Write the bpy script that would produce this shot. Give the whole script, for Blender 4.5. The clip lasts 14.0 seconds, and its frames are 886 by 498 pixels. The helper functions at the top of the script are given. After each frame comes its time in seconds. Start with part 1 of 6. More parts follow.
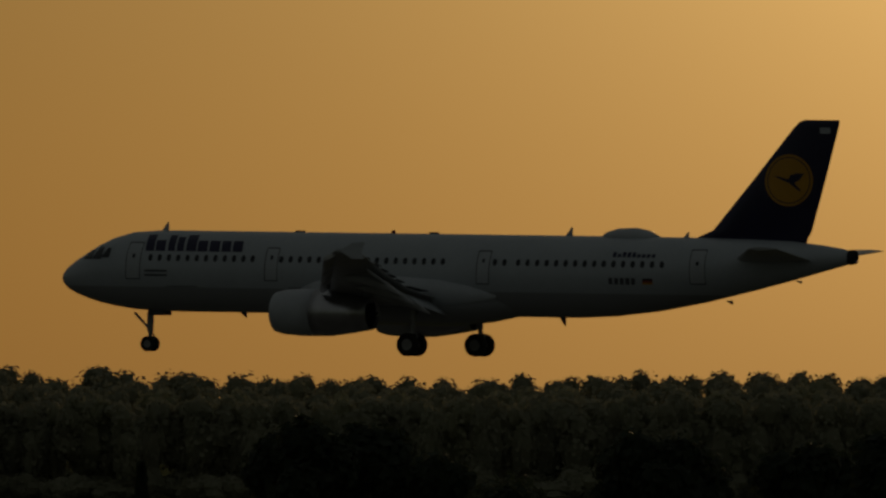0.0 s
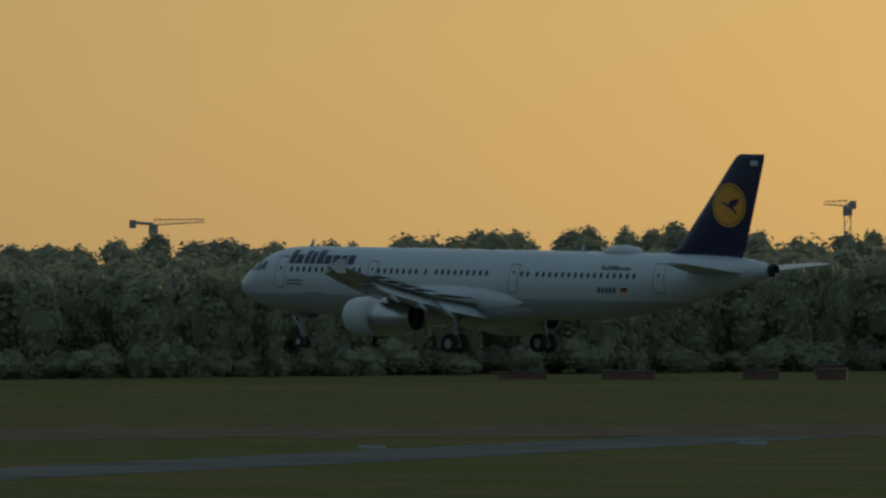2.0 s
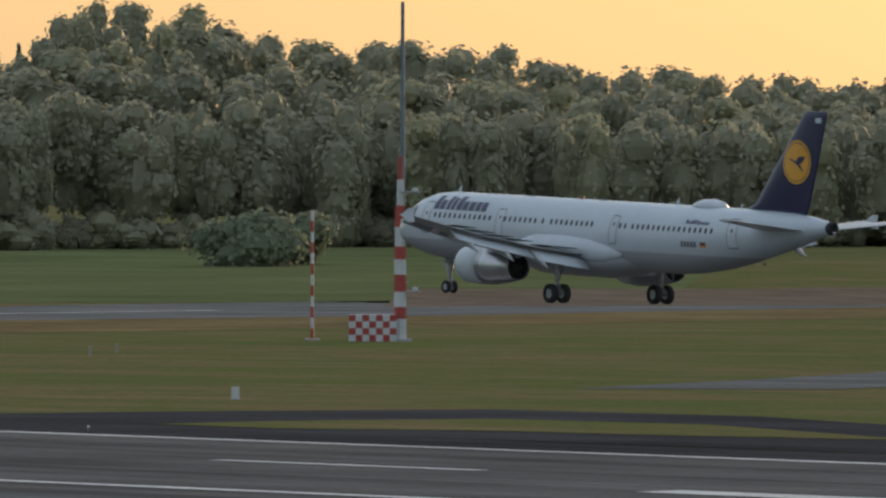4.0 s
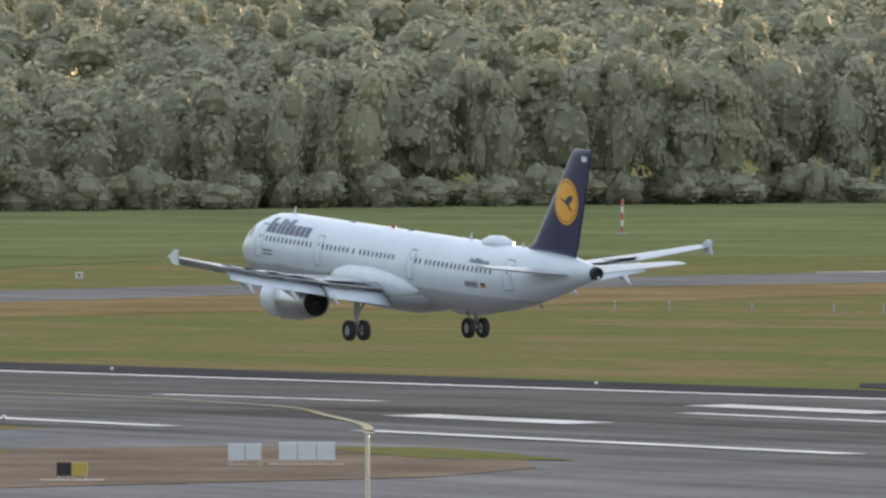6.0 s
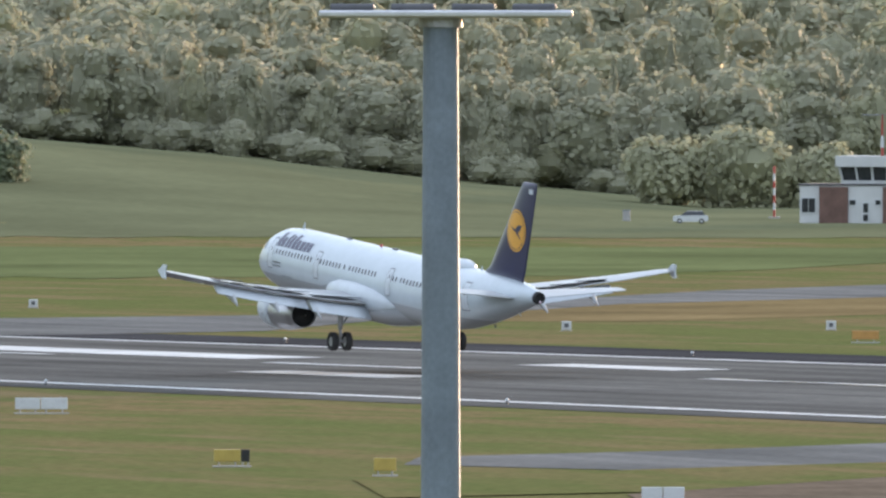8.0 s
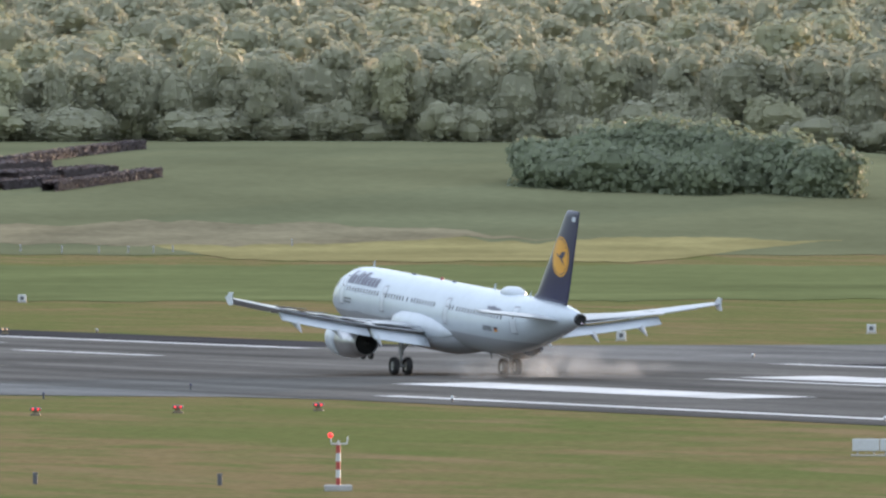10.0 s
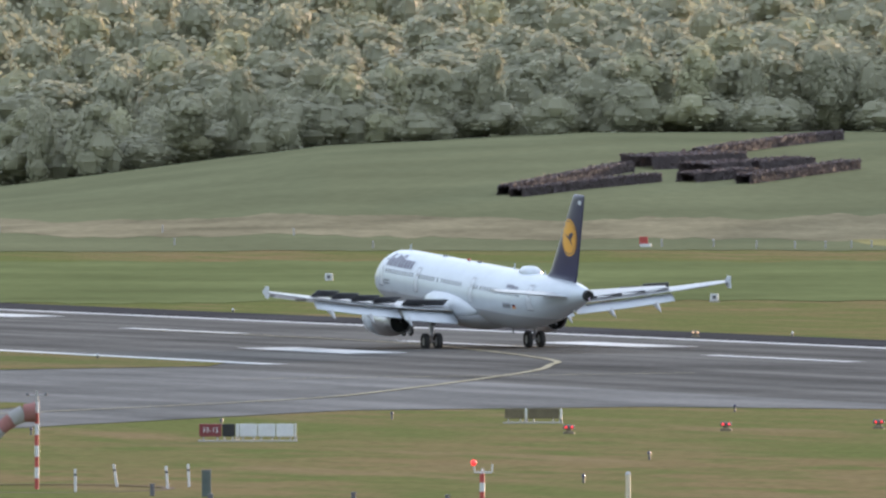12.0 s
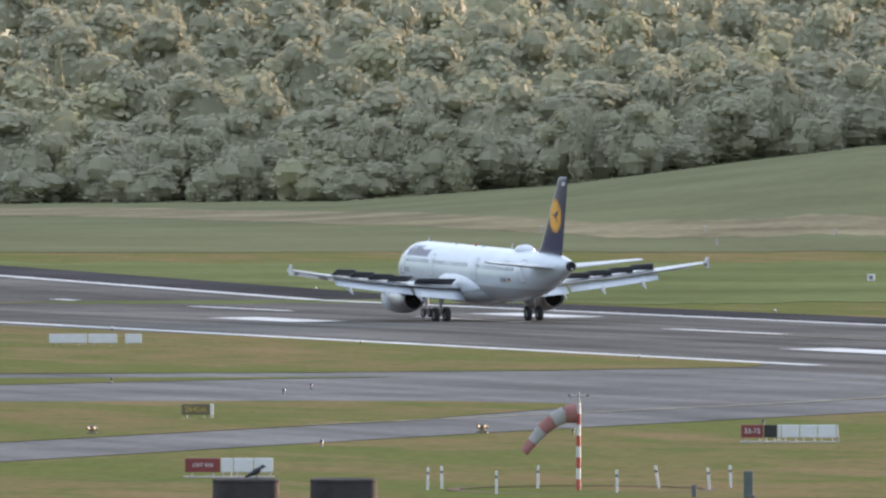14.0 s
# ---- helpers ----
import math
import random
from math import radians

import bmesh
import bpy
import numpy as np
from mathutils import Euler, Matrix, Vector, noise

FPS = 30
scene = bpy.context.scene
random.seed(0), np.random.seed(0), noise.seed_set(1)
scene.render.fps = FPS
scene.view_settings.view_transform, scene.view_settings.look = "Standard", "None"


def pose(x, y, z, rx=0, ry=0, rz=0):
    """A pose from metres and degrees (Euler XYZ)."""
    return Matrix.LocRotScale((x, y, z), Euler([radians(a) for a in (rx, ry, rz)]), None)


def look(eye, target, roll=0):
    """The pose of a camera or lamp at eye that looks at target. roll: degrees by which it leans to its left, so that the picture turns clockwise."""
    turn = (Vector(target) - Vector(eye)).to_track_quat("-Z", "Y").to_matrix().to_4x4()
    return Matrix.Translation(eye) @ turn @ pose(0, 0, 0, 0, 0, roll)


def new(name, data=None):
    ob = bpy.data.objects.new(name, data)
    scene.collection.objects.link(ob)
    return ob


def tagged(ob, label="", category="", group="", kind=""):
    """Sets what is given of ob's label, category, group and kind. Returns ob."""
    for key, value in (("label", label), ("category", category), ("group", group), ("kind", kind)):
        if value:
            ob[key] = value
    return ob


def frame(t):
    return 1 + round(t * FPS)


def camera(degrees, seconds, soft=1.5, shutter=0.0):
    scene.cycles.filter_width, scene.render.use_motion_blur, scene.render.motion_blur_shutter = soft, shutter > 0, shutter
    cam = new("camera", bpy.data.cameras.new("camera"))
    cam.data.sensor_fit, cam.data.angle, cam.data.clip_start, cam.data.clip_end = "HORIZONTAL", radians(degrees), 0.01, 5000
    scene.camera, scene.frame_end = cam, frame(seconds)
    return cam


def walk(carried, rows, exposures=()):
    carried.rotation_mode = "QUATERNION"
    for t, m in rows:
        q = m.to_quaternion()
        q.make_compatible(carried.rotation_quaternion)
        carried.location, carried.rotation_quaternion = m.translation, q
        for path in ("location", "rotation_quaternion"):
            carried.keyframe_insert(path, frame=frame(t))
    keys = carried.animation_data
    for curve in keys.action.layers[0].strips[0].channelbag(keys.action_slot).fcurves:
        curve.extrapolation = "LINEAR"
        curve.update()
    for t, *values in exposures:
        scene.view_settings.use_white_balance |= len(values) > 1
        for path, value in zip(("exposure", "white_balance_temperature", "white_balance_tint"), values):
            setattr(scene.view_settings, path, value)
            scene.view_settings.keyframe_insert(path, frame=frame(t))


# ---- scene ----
cam = camera(3.35, 14.0, soft=2.5)
CAMERA = [
    (0.00, 319.31, -185.25, 0.4383, 42.8117),
    (0.50, 314.13, -179.83, 0.3090, 44.8731),
    (1.00, 308.73, -174.62, 0.1763, 47.2306),
    (1.50, 296.43, -163.62, 0.0578, 49.2818),
    (2.00, 283.76, -153.05, -0.0805, 51.1810),
    (2.50, 269.22, -141.62, -0.1881, 52.6608),
    (2.70, 263.32, -137.16, -0.2690, 53.2536),
    (3.20, 248.23, -126.11, -0.4416, 54.7210),
    (3.75, 231.09, -114.15, -0.5814, 56.2578),
    (4.30, 213.92, -102.77, -0.6664, 57.5628),
    (4.80, 198.27, -92.91, -0.6938, 58.4170),
    (5.00, 191.96, -89.04, -0.6913, 58.6571),
    (5.50, 176.52, -79.78, -0.7323, 59.5374),
    (6.00, 160.91, -70.82, -0.8373, 60.8714),
    (6.50, 147.74, -63.65, -0.9134, 62.2003),
    (7.00, 134.41, -56.76, -0.9335, 63.2488),
    (7.20, 129.95, -54.51, -0.9229, 63.5470),
    (7.70, 118.72, -49.01, -0.9125, 64.3036),
    (8.25, 105.84, -42.92, -0.9217, 65.1509),
    (8.80, 92.32, -36.78, -0.9372, 66.0051),
    (9.30, 78.02, -30.53, -0.9431, 66.7801),
    (9.50, 71.77, -27.87, -0.9419, 67.0890),
    (10.00, 56.06, -21.36, -0.8789, 67.9134),
    (10.50, 38.87, -14.53, -0.8917, 68.7241),
    (11.00, 21.60, -7.90, -0.9274, 69.2978),
    (11.50, 8.47, -3.03, -0.9365, 69.9561),
    (12.00, 0.94, -0.33, -0.9305, 70.5492),
    (12.50, 0.00, 0.00, -0.9511, 71.1724),
    (13.00, 0.00, 0.00, -0.9982, 71.6327),
    (13.50, 0.00, 0.00, -0.9981, 72.1019),
    (14.00, 0.00, 0.00, -0.9290, 72.6001),
]
FLIGHT = [
    (0.00, -200.71, 376.31, 24.77, 0.15, 0.91, 196.08),
    (0.50, -253.18, 386.52, 22.98, 0.15, 0.66, 194.12),
    (1.00, -311.83, 398.49, 20.93, 0.15, 0.62, 191.45),
    (1.50, -369.25, 412.30, 19.00, 0.15, 0.71, 188.67),
    (2.00, -422.44, 419.49, 16.84, 0.15, 0.76, 186.31),
    (2.50, -461.89, 418.79, 15.15, 0.15, 1.08, 185.66),
    (3.20, -502.89, 411.63, 13.10, 0.83, 1.36, 183.99),
    (3.75, -524.71, 401.43, 11.71, 1.00, 1.48, 182.20),
    (4.30, -541.40, 388.82, 10.40, 1.01, 1.64, 180.36),
    (5.00, -561.01, 371.55, 8.68, 0.65, 2.06, 178.55),
    (5.50, -575.00, 358.83, 7.38, 0.12, 2.54, 177.71),
    (6.00, -596.80, 349.65, 6.52, -0.63, 3.04, 177.29),
    (6.50, -632.27, 349.99, 5.26, -0.64, 3.37, 176.86),
    (7.00, -670.11, 350.38, 4.40, -0.52, 3.87, 176.86),
    (7.75, -720.92, 351.22, 3.38, 0.05, 4.15, 176.87),
    (8.60, -772.32, 352.19, 2.49, 0.98, 3.88, 176.99),
    (9.50, -827.41, 352.05, 1.48, 1.31, 3.23, 177.57),
    (10.00, -859.95, 351.21, 0.80, 1.00, 2.77, 178.16),
    (10.50, -891.92, 350.59, 0.64, -0.44, 2.52, 178.56),
    (11.00, -921.68, 351.23, 0.42, -0.81, 2.06, 178.91),
    (11.50, -959.73, 352.83, 0.20, -0.55, 2.40, 179.12),
    (12.00, -999.13, 355.83, -0.07, -0.88, 2.46, 179.04),
    (12.50, -1037.02, 357.39, -0.38, -0.89, 2.42, 178.70),
    (13.00, -1070.49, 358.41, -0.61, -0.87, 1.79, 178.78),
    (13.50, -1103.09, 358.48, -0.82, -0.81, 1.35, 178.98),
    (14.00, -1135.21, 359.42, -0.96, -0.71, 0.68, 179.12),
]

walk(cam, [(t, pose(x, y, 24.0, 90 + tilt, 0, turn)) for t, x, y, tilt, turn in CAMERA],
     exposures=[(0.0, -3.15, 7700, 4), (0.5, -2.55, 6900, -3), (1.0, -1.85, 6100, -8), (2.0, -1.0, 5450, -8), (2.7, -0.62, 5400, -5), (4.8, 1.15, 6350, 14), (6.5, 1.62, 6100, 13), (9.5, 1.8, 5950, 13), (14.0, 1.8, 5950, 15)])

# ---- light ----
SUN_BEARING, SUN_HEIGHT = 39.0, 5.0
world = bpy.data.worlds.new("evening_sky")
scene.world = world
world.use_nodes = True
wn = world.node_tree
sky = wn.nodes.new("ShaderNodeTexSky")
sky.sky_type, sky.sun_disc = "NISHITA", False
sky.sun_elevation, sky.sun_rotation = radians(4.0), radians(-SUN_BEARING)
sky.air_density, sky.dust_density, sky.ozone_density = 1.0, 1.0, 1.0
# the clear sky above, and the pale evening haze that fills it
clear, haze, both = wn.nodes["Background"], wn.nodes.new("ShaderNodeBackground"), wn.nodes.new("ShaderNodeAddShader")
wn.links.new(sky.outputs[0], clear.inputs[0])
clear.inputs[1].default_value = 0.031
haze.inputs[1].default_value = 0.38


def world_math(kind, a, c):
    nd = wn.nodes.new("ShaderNodeMath")
    nd.operation = kind
    for slot, value in enumerate((a, c)):
        if isinstance(value, (int, float)):
            nd.inputs[slot].default_value = value
        else:
            wn.links.new(value, nd.inputs[slot])
    return nd.outputs[0]


# the haze is dim and amber along the horizon and bluish higher up, with an aureole round the sun
way, parts = wn.nodes.new("ShaderNodeTexCoord"), wn.nodes.new("ShaderNodeSeparateXYZ")
wn.links.new(way.outputs["Generated"], parts.inputs[0])
rise, tint = wn.nodes.new("ShaderNodeMapRange"), wn.nodes.new("ShaderNodeMix")
rise.interpolation_type = "SMOOTHSTEP"
rise.inputs[1].default_value, rise.inputs[2].default_value = 0.01, 0.22
wn.links.new(parts.outputs[2], rise.inputs[0])
tint.data_type = "RGBA"
wn.links.new(rise.outputs[0], tint.inputs[0])
tint.inputs[6].default_value, tint.inputs[7].default_value = (0.32, 0.47, 0.42, 1), (0.88, 0.97, 1.07, 1)
wn.links.new(tint.outputs[2], haze.inputs[0])
towards = wn.nodes.new("ShaderNodeVectorMath")
towards.operation = "DOT_PRODUCT"
sb, sh = radians(SUN_BEARING), radians(SUN_HEIGHT)
towards.inputs[1].default_value = (-math.sin(sb) * math.cos(sh), math.cos(sb) * math.cos(sh), math.sin(sh))
wn.links.new(way.outputs["Generated"], towards.inputs[0])
away = world_math("ARCCOSINE", world_math("MINIMUM", towards.outputs["Value"], 0.999999), 0.0)
halo = world_math("MULTIPLY", world_math("POWER", math.e, world_math("MULTIPLY", away, -1 / radians(1.35))), 75.0)
wide = world_math("MULTIPLY", world_math("POWER", math.e, world_math("MULTIPLY", away, -1 / radians(7.0))), 0.5)
aureole = wn.nodes.new("ShaderNodeBackground")
aureole.inputs[0].default_value = (1.0, 0.66, 0.3, 1)
wn.links.new(world_math("ADD", halo, wide), aureole.inputs[1])
glow = wn.nodes.new("ShaderNodeAddShader")
wn.links.new(clear.outputs[0], both.inputs[0])
wn.links.new(haze.outputs[0], both.inputs[1])
wn.links.new(both.outputs[0], glow.inputs[0])
wn.links.new(aureole.outputs[0], glow.inputs[1])
wn.links.new(glow.outputs[0], wn.nodes["World Output"].inputs[0])
sun = bpy.data.lights.new("low_sun", "SUN")
sun.energy, sun.angle, sun.color = 1.35, radians(0.6), (1.0, 0.7, 0.45)
b = radians(SUN_BEARING)
new("low_sun", sun).matrix_basis = look((0, 0, 100), (math.sin(b) * 100, -math.cos(b) * 100, 100 - 100 * math.tan(radians(SUN_HEIGHT))))


# ---- materials ----
def material(name, colour, rough=0.6, metal=0.0, vary=0.15, scale=2.0, fine=25.0, bump=0.0, coords="Object", emit=0.0, spec=0.5):
    """A surface with stains at one scale and grain at another."""
    m = bpy.data.materials.new(name)
    m.use_nodes = True
    n, l = m.node_tree.nodes, m.node_tree.links
    p = n["Principled BSDF"]
    p.inputs["Roughness"].default_value, p.inputs["Metallic"].default_value = rough, metal
    p.inputs["Specular IOR Level"].default_value = spec
    tc = n.new("ShaderNodeTexCoord")
    mix = None
    for s, amount in ((scale, vary), (fine, vary * 0.6)):
        t = n.new("ShaderNodeTexNoise")
        t.inputs["Scale"].default_value, t.inputs["Detail"].default_value = s, 4
        l.new(tc.outputs[coords], t.inputs["Vector"])
        r = n.new("ShaderNodeMapRange")
        r.inputs[1].default_value, r.inputs[2].default_value = 0.3, 0.7
        r.inputs[3].default_value, r.inputs[4].default_value = 1 - amount, 1 + amount
        l.new(t.outputs[0], r.inputs[0])
        v = n.new("ShaderNodeMix")
        v.data_type, v.blend_type = "RGBA", "MULTIPLY"
        v.inputs[0].default_value = 1
        if mix is None:
            v.inputs[6].default_value = (*colour, 1)
        else:
            l.new(mix.outputs[2], v.inputs[6])
        l.new(r.outputs[0], v.inputs[7])
        mix = v
        last = t
    l.new(mix.outputs[2], p.inputs["Base Color"])
    if bump:
        bn = n.new("ShaderNodeBump")
        bn.inputs["Strength"].default_value, bn.inputs["Distance"].default_value = bump, 0.05
        l.new(last.outputs[0], bn.inputs["Height"])
        l.new(bn.outputs[0], p.inputs["Normal"])
    if emit:
        p.inputs["Emission Color"].default_value, p.inputs["Emission Strength"].default_value = (*colour, 1), emit
    return m


def foliage_material(name, dark, light):
    """Leaves: hue differs from clump to clump and over whole crowns, and light passes through."""
    m = bpy.data.materials.new(name)
    m.use_nodes = True
    n, l = m.node_tree.nodes, m.node_tree.links
    p = n["Principled BSDF"]
    p.inputs["Roughness"].default_value, p.inputs["Specular IOR Level"].default_value = 0.7, 0.2
    geo, tc, t = n.new("ShaderNodeNewGeometry"), n.new("ShaderNodeTexCoord"), n.new("ShaderNodeTexNoise")
    t.inputs["Scale"].default_value, t.inputs["Detail"].default_value = 0.09, 2
    l.new(tc.outputs["Object"], t.inputs["Vector"])
    add = n.new("ShaderNodeMath")
    add.operation = "MULTIPLY_ADD"
    add.inputs[1].default_value = 0.16
    l.new(geo.outputs["Random Per Island"], add.inputs[0])
    r = n.new("ShaderNodeMapRange")
    r.inputs[1].default_value, r.inputs[2].default_value = 0.3, 0.7
    r.inputs[3].default_value, r.inputs[4].default_value = 0.0, 0.65
    l.new(t.outputs[0], r.inputs[0])
    l.new(r.outputs[0], add.inputs[2])
    ramp = n.new("ShaderNodeValToRGB")
    ramp.color_ramp.elements[0].color, ramp.color_ramp.elements[1].color = (*dark, 1), (*light, 1)
    l.new(add.outputs[0], ramp.inputs[0])
    l.new(ramp.outputs[0], p.inputs["Base Color"])
    tr, mx = n.new("ShaderNodeBsdfTranslucent"), n.new("ShaderNodeAddShader")
    l.new(ramp.outputs[0], tr.inputs[0])
    l.new(p.outputs[0], mx.inputs[0])
    l.new(tr.outputs[0], mx.inputs[1])
    l.new(mx.outputs[0], n["Material Output"].inputs[0])
    return m


def grass_material():
    """Mown airfield grass: green with long dry brown swathes, mowing bands and fine grain."""
    m = bpy.data.materials.new("airfield_grass")
    m.use_nodes = True
    n, l = m.node_tree.nodes, m.node_tree.links
    p = n["Principled BSDF"]
    p.inputs["Roughness"].default_value, p.inputs["Specular IOR Level"].default_value = 1.0, 0.0
    tc = n.new("ShaderNodeTexCoord")

    def layer(sx, sy, turn, lo, hi, detail=4):
        mp, t, r = n.new("ShaderNodeMapping"), n.new("ShaderNodeTexNoise"), n.new("ShaderNodeMapRange")
        mp.inputs["Scale"].default_value, mp.inputs["Rotation"].default_value = (sx, sy, 1), (0, 0, turn)
        l.new(tc.outputs["Object"], mp.inputs[0])
        t.inputs["Scale"].default_value, t.inputs["Detail"].default_value = 1, detail
        l.new(mp.outputs[0], t.inputs["Vector"])
        r.inputs[1].default_value, r.inputs[2].default_value = lo, hi
        l.new(t.outputs[0], r.inputs[0])
        return r

    def blend(fac, a, c):
        v = n.new("ShaderNodeMix")
        v.data_type = "RGBA"
        l.new(fac.outputs[0], v.inputs[0])
        for value, slot in ((a, 6), (c, 7)):
            if isinstance(value, tuple):
                v.inputs[slot].default_value = (*value, 1)
            else:
                l.new(value.outputs[2], v.inputs[slot])
        return v

    base = blend(layer(0.012, 0.05, 0.1, 0.4, 0.62), (0.13, 0.135, 0.05), (0.185, 0.14, 0.07))
    spots = blend(layer(0.11, 0.25, 0.4, 0.45, 0.7), base, (0.115, 0.13, 0.045))
    dry = blend(layer(0.03, 0.12, -0.1, 0.56, 0.7), spots, (0.2, 0.15, 0.08))
    grain = layer(1.6, 1.6, 0, 0.25, 0.75, 2)
    grain.inputs[3].default_value, grain.inputs[4].default_value = 0.78, 1.2
    v = n.new("ShaderNodeMix")
    v.data_type, v.blend_type = "RGBA", "MULTIPLY"
    v.inputs[0].default_value = 1
    l.new(dry.outputs[2], v.inputs[6])
    l.new(grain.outputs[0], v.inputs[7])
    l.new(v.outputs[2], p.inputs["Base Color"])
    return m


def asphalt_material(name, colour, streak=0.3):
    """Worn asphalt: long rubber streaks along the runway, patches and grain."""
    m = bpy.data.materials.new(name)
    m.use_nodes = True
    n, l = m.node_tree.nodes, m.node_tree.links
    p = n["Principled BSDF"]
    p.inputs["Roughness"].default_value, p.inputs["Specular IOR Level"].default_value = 0.92, 0.0
    tc = n.new("ShaderNodeTexCoord")
    prev = None
    for sx, sy, amount, detail in ((0.008, 0.22, streak, 4), (0.05, 0.05, 0.18, 4), (1.5, 1.5, 0.12, 2)):
        mp, t, r, v = n.new("ShaderNodeMapping"), n.new("ShaderNodeTexNoise"), n.new("ShaderNodeMapRange"), n.new("ShaderNodeMix")
        mp.inputs["Scale"].default_value = (sx, sy, 1)
        l.new(tc.outputs["Object"], mp.inputs[0])
        l.new(mp.outputs[0], t.inputs["Vector"])
        t.inputs["Scale"].default_value, t.inputs["Detail"].default_value = 1, detail
        r.inputs[1].default_value, r.inputs[2].default_value = 0.32, 0.68
        r.inputs[3].default_value, r.inputs[4].default_value = 1 - amount, 1 + amount
        l.new(t.outputs[0], r.inputs[0])
        v.data_type, v.blend_type = "RGBA", "MULTIPLY"
        v.inputs[0].default_value = 1
        if prev is None:
            v.inputs[6].default_value = (*colour, 1)
        else:
            l.new(prev.outputs[2], v.inputs[6])
        l.new(r.outputs[0], v.inputs[7])
        prev = v
    l.new(prev.outputs[2], p.inputs["Base Color"])
    return m


def fuselage_material():
    """White upper hull and grey belly, with faint dirt."""
    m = material("hull_paint", (0.465, 0.51, 0.55), 0.25, vary=0.04, scale=0.5, fine=4)
    n, l = m.node_tree.nodes, m.node_tree.links
    p = n["Principled BSDF"]
    old = p.inputs["Base Color"].links[0].from_socket
    tc, sep, r, v = n.new("ShaderNodeTexCoord"), n.new("ShaderNodeSeparateXYZ"), n.new("ShaderNodeMapRange"), n.new("ShaderNodeMix")
    l.new(tc.outputs["Object"], sep.inputs[0])
    l.new(sep.outputs[2], r.inputs[0])
    r.inputs[1].default_value, r.inputs[2].default_value = 2.93, 2.97
    v.data_type = "RGBA"
    l.new(r.outputs[0], v.inputs[0])
    v.inputs[6].default_value = (0.33, 0.345, 0.365, 1)
    l.new(old, v.inputs[7])
    l.new(v.outputs[2], p.inputs["Base Color"])
    return m


def smoke_material():
    """Thin tyre smoke with soft, torn edges."""
    m = bpy.data.materials.new("tyre_smoke")
    m.use_nodes = True
    n, l = m.node_tree.nodes, m.node_tree.links
    dif, trl, clear, both, mx = (n.new(k) for k in ("ShaderNodeBsdfDiffuse", "ShaderNodeBsdfTranslucent", "ShaderNodeBsdfTransparent", "ShaderNodeMixShader", "ShaderNodeMixShader"))
    dif.inputs[0].default_value = trl.inputs[0].default_value = (0.8, 0.83, 0.86, 1)
    l.new(dif.outputs[0], both.inputs[1])
    l.new(trl.outputs[0], both.inputs[2])
    l.new(clear.outputs[0], mx.inputs[1])
    l.new(both.outputs[0], mx.inputs[2])
    l.new(mx.outputs[0], n["Material Output"].inputs[0])
    uv, tc = n.new("ShaderNodeUVMap"), n.new("ShaderNodeTexCoord")
    sub = n.new("ShaderNodeVectorMath")
    sub.operation = "DISTANCE"
    sub.inputs[1].default_value = (0.5, 0.5, 0)
    l.new(uv.outputs[0], sub.inputs[0])
    edge = n.new("ShaderNodeMapRange")
    edge.interpolation_type = "SMOOTHSTEP"
    edge.inputs[1].default_value, edge.inputs[2].default_value, edge.inputs[3].default_value, edge.inputs[4].default_value = 0.05, 0.5, 1, 0
    l.new(sub.outputs["Value"], edge.inputs[0])
    t, tr, mul, half = n.new("ShaderNodeTexNoise"), n.new("ShaderNodeMapRange"), n.new("ShaderNodeMath"), n.new("ShaderNodeMath")
    t.inputs["Scale"].default_value, t.inputs["Detail"].default_value = 0.55, 6
    l.new(tc.outputs["Object"], t.inputs["Vector"])
    tr.inputs[1].default_value, tr.inputs[2].default_value = 0.35, 0.7
    l.new(t.outputs[0], tr.inputs[0])
    mul.operation = half.operation = "MULTIPLY"
    l.new(edge.outputs[0], mul.inputs[0])
    l.new(tr.outputs[0], mul.inputs[1])
    l.new(mul.outputs[0], half.inputs[0])
    half.inputs[1].default_value = 0.32
    l.new(half.outputs[0], mx.inputs[0])
    return m


GRASS = grass_material()
DRY = material("dry_straw_grass", (0.21, 0.18, 0.115), 0.95, vary=0.3, scale=0.06, fine=0.8, spec=0.0)
STRAW = material("yellow_straw_grass", (0.235, 0.205, 0.095), 1.0, vary=0.22, scale=0.05, fine=0.7, spec=0.0)
FIELD = material("hill_meadow", (0.148, 0.15, 0.085), 0.95, vary=0.14, scale=0.03, fine=0.6, spec=0.0)
GREEN = material("fresh_green_grass", (0.132, 0.146, 0.064), 1.0, vary=0.2, scale=0.03, fine=0.5, spec=0.0)
BROWN = material("brown_dry_grass", (0.19, 0.14, 0.07), 1.0, vary=0.25, scale=0.05, fine=0.7, spec=0.0)
EARTH = material("bare_brown_earth", (0.17, 0.13, 0.095), 0.95, vary=0.25, scale=0.12, fine=1.5, spec=0.0)
ASPHALT = asphalt_material("runway_asphalt", (0.128, 0.121, 0.111), 0.3)
SHOULDER = asphalt_material("shoulder_asphalt", (0.062, 0.059, 0.06), 0.15)
TAXI = asphalt_material("taxiway_asphalt", (0.165, 0.159, 0.15), 0.2)
MARKING = material("white_road_paint", (0.52, 0.52, 0.51), 0.7, vary=0.18, scale=0.15, fine=1.5, spec=0.05)
YELLOW_LINE = material("yellow_road_paint", (0.3, 0.27, 0.18), 0.7, vary=0.2, scale=0.3, fine=3, spec=0.05)
LEAF = foliage_material("mixed_leaves", (0.17, 0.167, 0.118), (0.2, 0.197, 0.138))
LEAF_PALE = foliage_material("willow_leaves", (0.178, 0.176, 0.118), (0.23, 0.225, 0.145))
